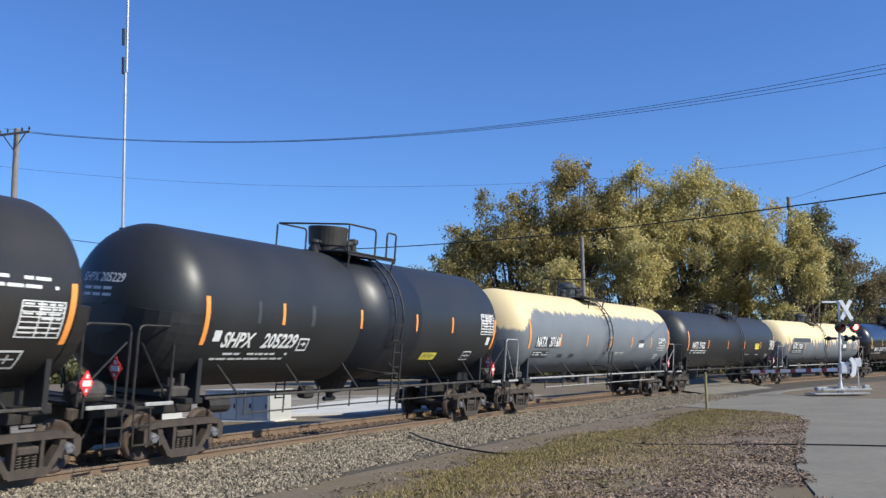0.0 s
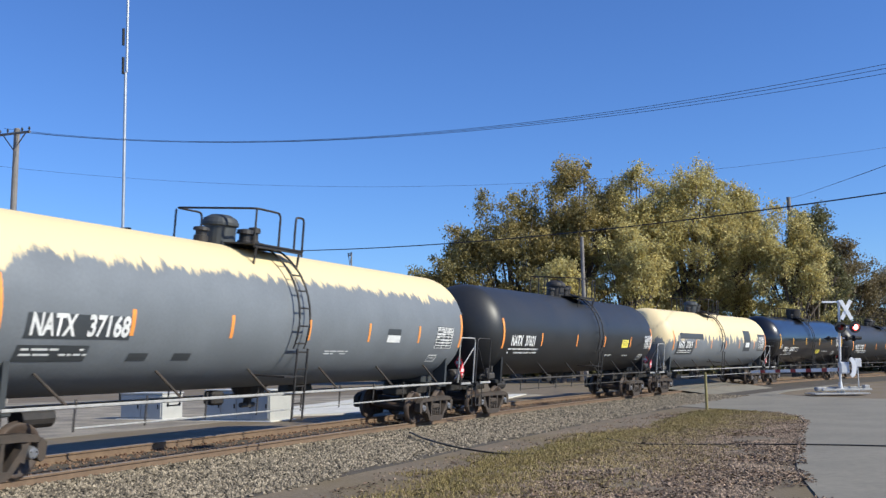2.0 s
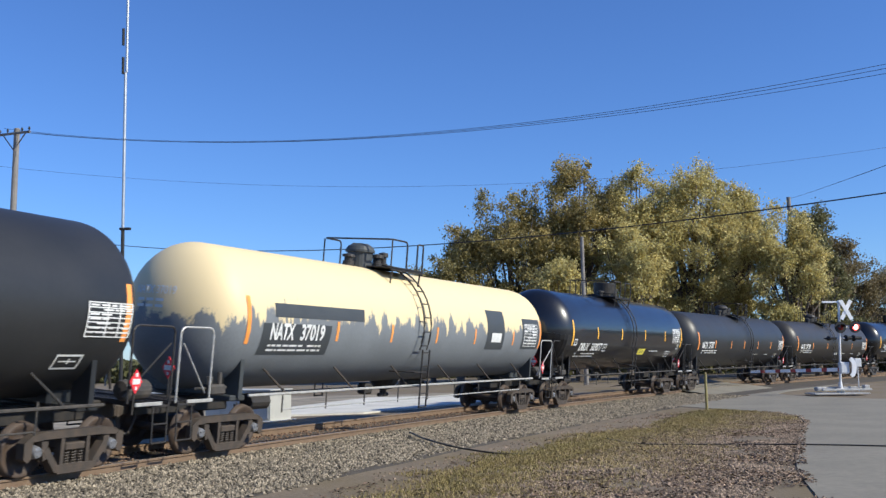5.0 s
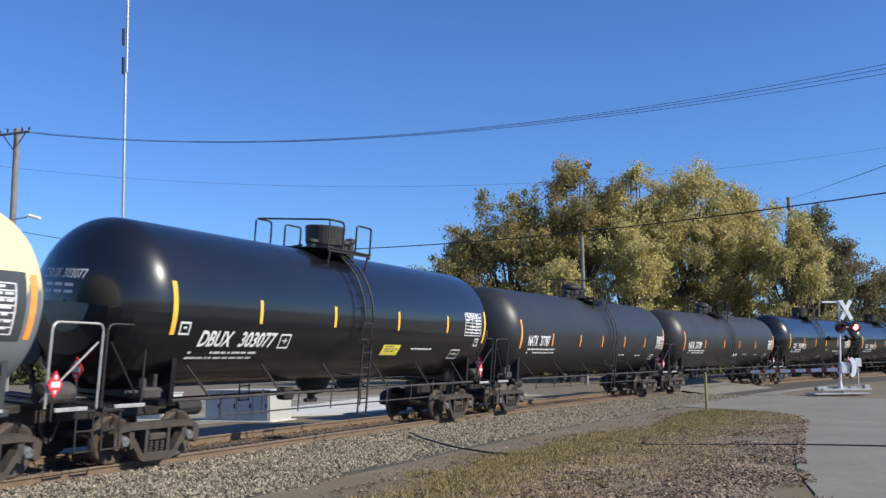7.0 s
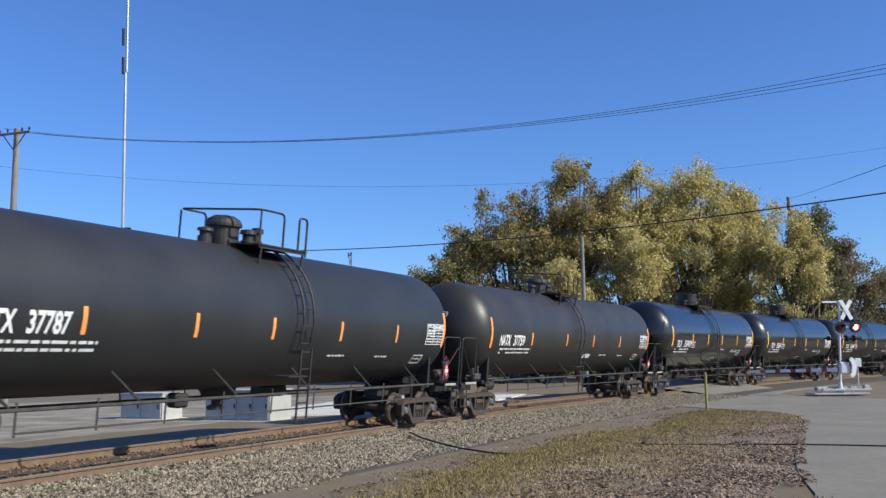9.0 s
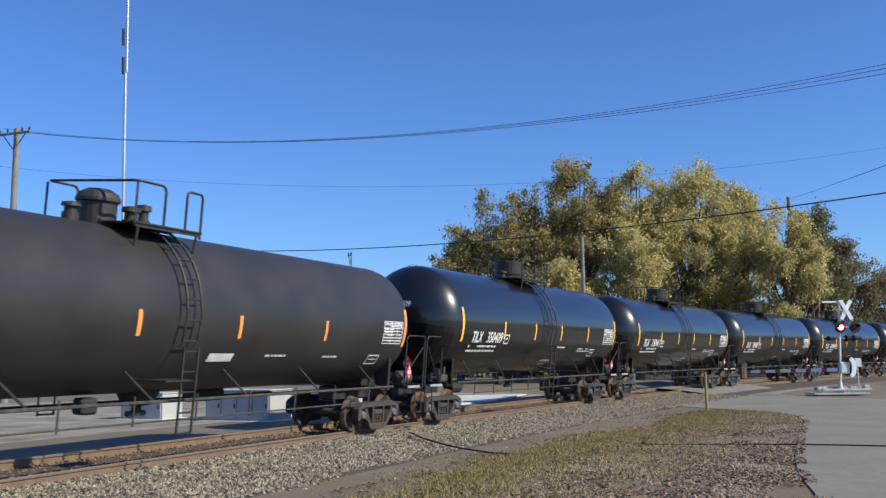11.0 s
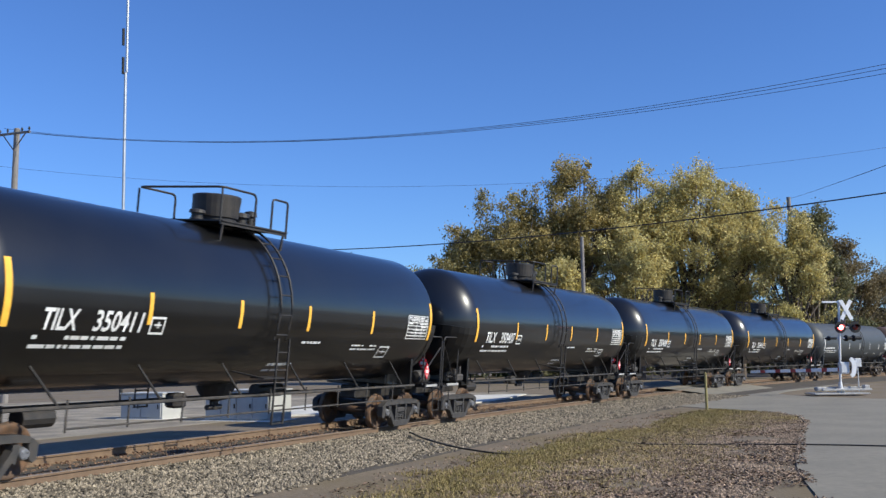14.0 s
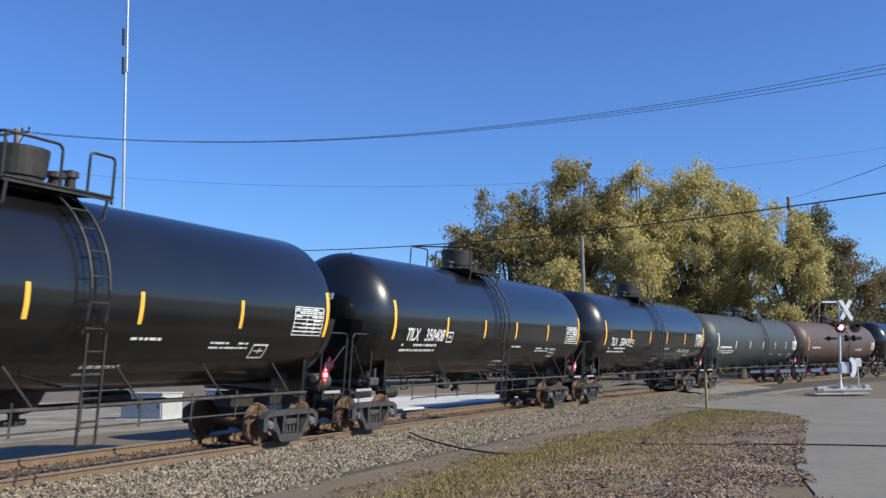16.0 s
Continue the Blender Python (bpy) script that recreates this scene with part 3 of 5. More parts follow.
def tank_car(spec):
    L, R, zc = spec["L"], spec.get("R", 1.62), spec.get("zc", 2.88)
    seam = L / 2 - spec.get("head", 1.5)
    sh = Shell(R, zc, seam)
    style = spec["style"]
    car = empty("tank_car")
    tagged(car, spec["label"], "tank car", "cars of the train")
    paint = spec["paint"]
    # tank
    bm = bmesh.new()
    turned(bm, [(a, r) for a, r in tank_profile(sh)], 72, "x")
    bmesh.ops.translate(bm, verts=bm.verts, vec=(0, 0, zc))
    part("tank", bm, paint, car, smooth=True)
    # half-height head shields, stub sills, couplers, end platforms
    for e in (-1, 1):
        if style == "gloss":
            head_shield(car, sh, e, paint)
        bm = bmesh.new()
        box(bm, (e * (L / 2 - 1.75), 0, 0.95), (2.9, 0.5, 0.36), bevel=0.03)
        part("stub_sill", bm, M_BLACK, car)
        bm = bmesh.new()
        box(bm, (e * (L / 2 - 0.2), 0, 0.87), (0.5, 0.2, 0.2), bevel=0.03)
        box(bm, (e * (L / 2 - 0.02), 0.03, 0.87), (0.16, 0.34, 0.3), bevel=0.05)
        tube(bm, rounded([(e * (L / 2 - 0.3), -0.3, 0.8), (e * (L / 2 - 0.1), -0.32, 0.4), (e * (L / 2 + 0.05), -0.2, 0.5)], 0.15), 0.03)
        part("coupler", bm, M_STEEL, car)
        bm = bmesh.new()
        box(bm, (e * (L / 2 - 0.43), 0, 1.11), (0.5, 2.9, 0.05), bevel=0.01)
        box(bm, (e * (L / 2 - 0.66), 0, 1.13), (0.05, 2.9, 0.1))
        box(bm, (e * (L / 2 - 0.2), 0, 1.13), (0.05, 2.9, 0.1))
        platform = part("end_platform", bm, M_BLACK, car)
        for k in range(6):
            share("slat", cached("slat", lambda b: box(b, (0, 0, 0), (0.03, 2.8, 0.04)), M_BLACK), platform, pose(e * (L / 2 - 0.58 + 0.06 * k), 0, 1.155))
        if e > 0:
            bm = bmesh.new()
            turned(bm, [(L / 2 - 1.15, 0.05), (L / 2 - 1.12, 0.17), (L / 2 - 1.05, 0.2), (L / 2 - 0.5, 0.2), (L / 2 - 0.43, 0.17), (L / 2 - 0.4, 0.05)], 16, "x")
            bmesh.ops.translate(bm, verts=bm.verts, vec=(0, -1.05, 1.4))
            part("air_reservoir", bm, M_RAILING, car, "dusty grey air reservoir", smooth=False)
        else:
            bm = bmesh.new()
            box(bm, (-L / 2 + 1.5, -1.2, 1.35), (0.5, 0.3, 0.22), bevel=0.04)
            rod(bm, (-L / 2 + 1.3, -1.25, 1.45), (-L / 2 + 1.3, -1.25, 1.62), 0.07, 8)
            rod(bm, (-L / 2 + 1.62, -1.25, 1.45), (-L / 2 + 1.62, -1.25, 1.7), 0.05, 8)
            rod(bm, (-L / 2 + 0.9, -1.2, 1.38), (-L / 2 + 1.9, -1.2, 1.38), 0.03, 6)
            part("brake_valve", bm, M_RAILING, car)
        # saddle plates over the truck
        xt = e * (L / 2 - spec["truck"])
        bm = bmesh.new()
        for y in (-1, 1):
            slab_pts = [(-0.06, 1.15), (0.06, 1.15), (0.06, 2.15), (-0.06, 2.15)]
            sub = [(xt + a, z) for a, z in slab_pts]
            slab(bm, sub, y * 0.95, y * 1.36)
        box(bm, (xt, 0, 1.15), (0.5, 2.6, 0.12), bevel=0.02)
        box(bm, (xt, 0, 1.4), (0.7, 1.5, 0.5), bevel=0.05)
        part("saddle", bm, paint if style != "cream" else M_SLATE, car)
        # end handrail, an inverted U on the near and far side
        for y in (-1, 1):
            xa, xb = e * (L / 2 - 0.15), e * (L / 2 - (1.35 if e > 0 else 1.12))
            bm = bmesh.new()
            tube(bm, rounded([(xa, y * 1.42, 1.15), (xa, y * 1.42, 2.62), (xb, y * 1.42, 2.62), (xb, y * 1.42, 1.2)], 0.16), 0.022)
            rod(bm, (xa - e * 0.1, y * 1.42, 2.3), (xb, y * 1.3, 1.3), 0.018, 6)
            part("end_handrail", bm, M_GALV if style in ("cream",) else M_BLACK, car)
            bm = bmesh.new()
            for x in (e * (L / 2 - 0.2), e * (L / 2 - 0.62)):
                rod(bm, (x, y * 1.42, 1.15), (x, y * 1.45, 0.42), 0.018, 6)
            for z in (0.43, 0.78):
                rod(bm, (e * (L / 2 - 0.2), y * 1.45, z), (e * (L / 2 - 0.62), y * 1.45, z), 0.018, 6)
            part("stirrup_step", bm, M_BLACK, car)
        # side sill brace and pale edge plate
        bm = bmesh.new()
        box(bm, (e * (L / 2 - 0.8), -1.46, 1.17), (0.75, 0.04, 0.07), bevel=0.008)
        part("edge_plate", bm, M_GALV, car, "pale worn edge plate")
    # placards: on the side at the trailing end, on the head shield at the leading end
    for e in (-1, 1):
        if e > 0:
            place = pose(L / 2 - 1.25, -1.5, 1.6)
        else:
            place = pose(-seam - sh.LEAD * R - 0.08, -0.5, 1.75, 0, 0, -90)
        bm = bmesh.new()
        slab(bm, [(-0.17, 0.0), (0.0, -0.23), (0.17, 0.0), (0.0, 0.23)], 0.0, 0.015)
        bm.transform(place)
        pl = part("placard", bm, M_RED, car, "red and white hazard placard")
        bm = bmesh.new()
        box(bm, (0, -0.006, 0), (0.2, 0.006, 0.1))
        box(bm, (0, -0.006, 0.12), (0.06, 0.006, 0.07))
        box(bm, (0, -0.006, -0.12), (0.05, 0.006, 0.06))
        bm.transform(place)
        part("placard_print", bm, M_WHITE, pl)
        foot = place @ Vector((0, 0.035, -0.05))
        bm = bmesh.new()
        rod(bm, (foot.x, foot.y, 1.0), foot, 0.02, 6)
        part("placard_post", bm, M_BLACK, car)
    # side rails low along the car, hung from struts
    half = seam - 0.3
    inner = L / 2 - spec["truck"] - 1.35
    for y in (-1, 1):
        for z, r, w in ((1.22, 0.032, half), (0.86, 0.018, inner)):
            bm = bmesh.new()
            rod(bm, (-w, y * 1.5, z), (w, y * 1.5, z), r, 6)
            part("side_rail", bm, M_RAILING if style != "cream" else M_GALV, car)
    posts = 9
    for k in range(posts):
        x = -inner + 2 * inner * k / (posts - 1)
        bm = bmesh.new()
        rod(bm, (x, -1.5, 1.34), (x, -1.5, 0.8), 0.02, 6)
        part("rail_post", bm, M_RAILING, car)
    for k in range(6):
        x = -seam + 2 * seam * (k + 0.5) / 6 + 0.2
        bm = bmesh.new()
        a = sh.at(x - 0.5, -42, 0.0)
        rod(bm, a, (x, -1.5, 1.22), 0.024, 6)
        part("strut", bm, M_BLACK if style != "cream" else M_STEEL, car)
    # bottom outlet with skid, brake gear
    bm = bmesh.new()
    turned(bm, [(0.95, 0.12), (1.0, 0.3), (1.2, 0.42), (1.4, 0.5)], 16, "z")
    rod(bm, (0, 0, 0.75), (0, 0, 1.0), 0.1, 10)
    rod(bm, (-0.25, 0, 0.8), (0.25, 0, 0.8), 0.06, 8)
    part("bottom_outlet", bm, M_BLACK, car, smooth=False)
    bm = bmesh.new()
    rod(bm, (-half, 0.2, 1.0), (half, 0.2, 1.0), 0.035, 6)
    rod(bm, (2.2, 0.5, 1.05), (3.3, 0.5, 1.05), 0.17, 12)
    rod(bm, (-seam + 1.4, -0.6, 0.95), (-seam + 2.1, -0.6, 0.95), 0.18, 12)
    box(bm, (-1.9, -0.5, 1.08), (0.4, 0.3, 0.3), bevel=0.05)
    part("brake_gear", bm, M_BLACK, car)
    bm = bmesh.new()
    xw = -L / 2 + 0.55
    turned(bm, [(-0.02, 0.28), (0.0, 0.3), (0.02, 0.28)], 20, "x")
    bmesh.ops.translate(bm, verts=bm.verts, vec=(xw, 0.9, 2.0))
    rod(bm, (xw, 0.9, 2.0), (xw + 0.2, 0.9, 1.2), 0.03, 6)
    part("brake_wheel", bm, M_BLACK, car)
    # top platform with its rail, manway and valves
    px0, px1, dome = spec["deck"]
    top = zc + R
    rail_z, w = top + (0.73 if R > 1.65 else 0.8), 1.12
    g0, g1 = spec["ladder"] - 0.12, spec["ladder"] + 0.5
    bm = bmesh.new()
    box(bm, ((px0 + px1) / 2, 0, top + 0.03), (px1 - px0, 2.1 * w, 0.03))
    for y in (-w, w):
        box(bm, ((px0 + px1) / 2, y, top - 0.0), (px1 - px0, 0.05, 0.1))
    part("top_deck", bm, M_BLACK, car)
    for y in (-w, w):
        for x in (px0 + 0.1, px1 - 0.1):
            bm = bmesh.new()
            rod(bm, (x, y, top - 0.02), (x, y * 0.93, top - 0.6), 0.03, 6)
            part("deck_leg", bm, M_BLACK, car)
    bm = bmesh.new()
    tube(bm, rounded([(g0, -w, top), (g0, -w, rail_z), (px0, -w, rail_z), (px0, w, rail_z), (g0, w, rail_z), (g0, w, top)], 0.14), 0.026)
    part("deck_rail", bm, M_BLACK, car)
    for x, y in ((px0, -w), (px0, w)):
        bm = bmesh.new()
        rod(bm, (x, y, top), (x, y, rail_z - 0.03), 0.024, 6)
        part("rail_post", bm, M_BLACK, car)
    for y in (-w, w):
        bm = bmesh.new()
        tube(bm, rounded([(g1, y, top), (g1, y, rail_z), (px1, y, rail_z), (px1, y, top - 0.1)], 0.1), 0.026)
        part("deck_rail", bm, M_BLACK, car)
    bm = bmesh.new()
    if spec.get("dome") == "round":
        turned(bm, [(-0.1, 0.36), (0.4, 0.36), (0.42, 0.42), (0.48, 0.42), (0.58, 0.36), (0.66, 0.22), (0.68, 0.05)], 24, "z")
    else:
        turned(bm, [(-0.1, 0.42), (0.05, 0.42), (0.08, 0.46), (0.2, 0.46), (0.22, 0.5), (0.66, 0.54), (0.7, 0.54), (0.72, 0.5), (0.72, 0.1)], 28, "z")
    bmesh.ops.translate(bm, verts=bm.verts, vec=(dome, 0, top))
    part("manway", bm, M_SLATE if style == "cream" else M_BLACK, car, smooth=False)
    for dx, h, r in ((0.8, 0.42, 0.13), (1.15, 0.5, 0.1), (-0.75, 0.3, 0.12)):
        bm = bmesh.new()
        turned(bm, [(-0.05, r * 1.3), (h * 0.4, r * 1.3), (h * 0.42, r), (h * 0.75, r), (h * 0.78, r * 1.5), (h, r * 1.4), (h + 0.03, 0.02)], 14, "z")
        bmesh.ops.translate(bm, verts=bm.verts, vec=(dome + dx, -0.1, top))
        part("valve", bm, M_BLACK, car)
    # side ladder from the deck over the shell to below the sill
    lx, lw = spec["ladder"], 0.42
    for y in (-1, 1):
        for x in (lx, lx + lw):
            bm = bmesh.new()
            line = [sh.at(x, a, 0.16) for a in range(-20, 86, 8)]
            line = [Vector((x, -R - 0.14, 0.62)), Vector((x, -R - 0.16, zc - 0.6))] + line
            tube(bm, [(q.x, q.y * (-y), q.z) for q in line], 0.026, 5)
            part("ladder_stile", bm, M_BLACK, car)
        zz = [Vector((lx, -R - 0.14, 0.64 + 0.38 * k)) for k in range(5)] + [sh.at(lx, a, 0.16) for a in range(-16, 82, 13)]
        for q in zz:
            bm = bmesh.new()
            rod(bm, (q.x, q.y * (-y), q.z), (q.x + lw, q.y * (-y), q.z), 0.018, 6)
            part("rung", bm, M_BLACK, car)
    bm = bmesh.new()
    box(bm, (lx - 0.1, -R - 0.02, 1.62), (0.75, 0.35, 0.03))
    rod(bm, (lx - 0.45, -R - 0.18, 1.62), sh.at(lx - 0.55, -50, 0), 0.02, 6)
    part("step", bm, M_BLACK, car)
    # painted marks
    tape = spec.get("tape", M_ORANGE)
    for x, lo, hi, lean, w in spec["stripes"]:
        bm = bmesh.new()
        sh.patch(bm, x - w / 2, x + w / 2, lo, hi, 0.006, lean)
        part("reflective_stripe", bm, tape, car, "worn orange reflective stripe")
    for kind, x0, x1, lo, hi in spec.get("marks", ()):
        bm = bmesh.new()
        if kind == "yellow":
            sh.patch(bm, x0, x1, lo, hi, 0.006, 0.0)
            lab = part("label", bm, M_YELLOW, car, "yellow printed label")
            bm = bmesh.new()
            sh.lines(bm, x0 + 0.12, x1 - 0.1, lo + 2.5, hi - 1.5, 3, seed=3, fill=0.85, thick=0.4)
            for v in bm.verts:
                v.co.y -= 0.004
            part("label_print", bm, M_PATCH, lab)
        elif kind == "dark":
            sh.patch(bm, x0, x1, lo, hi, 0.005, 0.0)
            part("paint_patch", bm, M_PATCH, car, "dark repainted patch")
        elif kind == "white":
            sh.patch(bm, x0, x1, lo, hi, 0.009, 0.0)
            part("sticker", bm, M_WHITE, car, "pale sticker")
        elif kind == "lines":
            sh.lines(bm, x0, x1, lo, hi, 2, seed=int(x0 * 10), fill=0.88, thick=0.42)
            tagged(part("small_stencil", bm, M_WHITE, car), kind="stuff")
        elif kind == "bar":
            sh.lines(bm, x0, x1, lo, hi, 1, seed=7, fill=1)
            tagged(part("small_stencil", bm, M_WHITE, car), kind="stuff")
        elif kind == "frame":
            w, d = 0.035, 1.4
            for a0, a1, c0, c1 in ((x0, x1, lo, lo + d), (x0, x1, hi - d, hi), (x0, x0 + w, lo, hi), (x1 - w, x1, lo, hi), ((x0 + x1) / 2, (x0 + x1) / 2 + w, lo + 4, hi - 3), (x0 + 0.1, x1 - 0.1, (lo + hi) / 2, (lo + hi) / 2 + 1)):
                sh.patch(bm, a0, a1, c0, c1, 0.006, 0.0, 2)
            part("stencil_box", bm, M_WHITE, car)
        elif kind == "panel":
            bm2 = bmesh.new()
            sh.patch(bm2, x0 - 0.03, x1 + 0.03, lo - 1, hi + 1, 0.004)
            pn = part("stencil_panel", bm2, M_PATCH if style == "cream" else paint, car, "test data stencil panel of white lines")
            rows = 7
            for k in range(rows + 1):
                a = lo + (hi - lo) * k / rows
                sh.patch(bm, x0, x1, a - 0.35, a + 0.35, 0.007, 0.0, 1)
            for x in (x0, x0 + (x1 - x0) * 0.42, x0 + (x1 - x0) * 0.7, x1 - 0.03):
                sh.patch(bm, x, x + 0.03, lo, hi, 0.007)
            sh.lines(bm, x0 + 0.06, x1 - 0.06, lo + 0.6, hi - 1, rows, seed=11, fill=0.7, thick=0.4)
            tagged(part("stencil_print", bm, M_WHITE, pn), kind="stuff")
    if spec.get("band"):
        x0, x1 = spec["band"]
        bm = bmesh.new()
        turned(bm, [(x0, R - 0.01), (x0, R + 0.004), (x1, R + 0.004), (x1, R - 0.01)], 72, "x")
        bmesh.ops.translate(bm, verts=bm.verts, vec=(0, 0, zc))
        part("painted_band", bm, M_BAND, car, "fresh glossy painted band", smooth=True)
    num = spec.get("number")
    if num:
        txt, x0, ang, h, w, shear, bold = num
        initials, figures = txt.split()
        first, gap = spec.get("letters", (0.42, 0.12))
        sh.letter("reporting_mark", initials, x0, ang, h, w * first, car, shear, bold, label="white stencilled car initials")
        sh.letter("car_number", figures, x0 + w * (first + gap), ang, h, w * (1 - first - gap), car, shear, bold, label="white stencilled car number")
        sh.letter("head_mark", txt, 0, 0, 0.18, 1.15, car, shear, 0.004, on_head=(0.75, 0.42))
        bm = bmesh.new()
        for k in range(2):
            for j in range(3):
                vs = [bm.verts.new(sh.head(0.65 - j * 0.28 - a * 0.22, 0.26 - 0.13 * k + b * 0.06)) for a, b in ((0, 0), (1, 0), (1, 1), (0, 1))]
                bm.faces.new(vs)
        tagged(part("head_stencil", bm, M_WHITE, car), kind="stuff")
    wheels = []
    for e in (-1, 1):
        wheels += truck(car, e * (L / 2 - spec["truck"]), spec["trucks"])
    return car, wheels


def stripes(xs, lo, hi, seam, ends=(-19, 18)):
    # the end stripes are longer than those between
    return [(x, lo, hi, -0.02, 0.1) for x in xs] + [(-seam + 0.02, *ends, -0.05, 0.13), (seam - 0.02, *ends, 0.03, 0.13)]


def long_spec(L, paint, label, number, style="dark", xs=(-5.0, -1.3, 2.0, 5.5), **more):
    end = more.pop("end", 1.75)
    return dict(L=L, head=end, R=1.61, zc=2.84, truck=2.2, trucks="tan", paint=paint, style=style, label=label, deck=more.pop("deck", (-0.4, 1.45, -0.25)), dome="round", ladder=more.pop("ladder", 0.62),
                stripes=stripes(xs, -15, 2, L / 2 - end), number=number, **more)


def short_spec(L, paint, label, number, xs=(-4.15, -1.42, 1.2, 4.3), trucks="dark", lo=-14, hi=5, **more):
    end = more.pop("end", 1.8)
    R = more.pop("R", 1.68)
    return dict(L=L, head=end, R=R, zc=R + 1.31, truck=2.0, trucks=trucks, paint=paint, style="gloss", label=label, deck=more.pop("deck", (-1.75, 0.65, -0.5)), ladder=more.pop("ladder", -0.45),
                stripes=stripes(xs, lo, hi, L / 2 - end, more.pop("ends", (-18, 17))), number=number, **more)


TILX_MARKS = (("frame", -4.2, -3.82, -20, -9), ("lines", -6.75, -4.7, -33, -22), ("panel", 5.95, 7.2, -17, 4), ("frame", 4.7, 5.25, -37, -25), ("lines", 3.2, 4.5, -31, -24), ("bar", 0.9, 1.7, -25, -22), ("lines", 0.1, 1.05, -55, -42))
NATX_MARKS = (("lines", -7.85, -5.3, -29, -19), ("bar", 2.3, 3.1, -31, -28), ("bar", 4.7, 5.4, -32, -29), ("panel", 7.4, 8.5, -16, 5), ("frame", 7.0, 7.6, -39, -28))
SHINY = "glossy black tank car with white lettering on rusty trucks"


def tilx_spec(L, figures):
    return short_spec(L, M_GLOSS, SHINY, (figures, -6.65, -18.5, 0.36, 2.25, 0.12, 0.009) if figures else None, xs=(-4.25, -1.58, 0.98, 3.98), tape=M_AMBER, R=1.75, end=L / 2 - 7.38, letters=(0.33, 0.15), marks=TILX_MARKS)


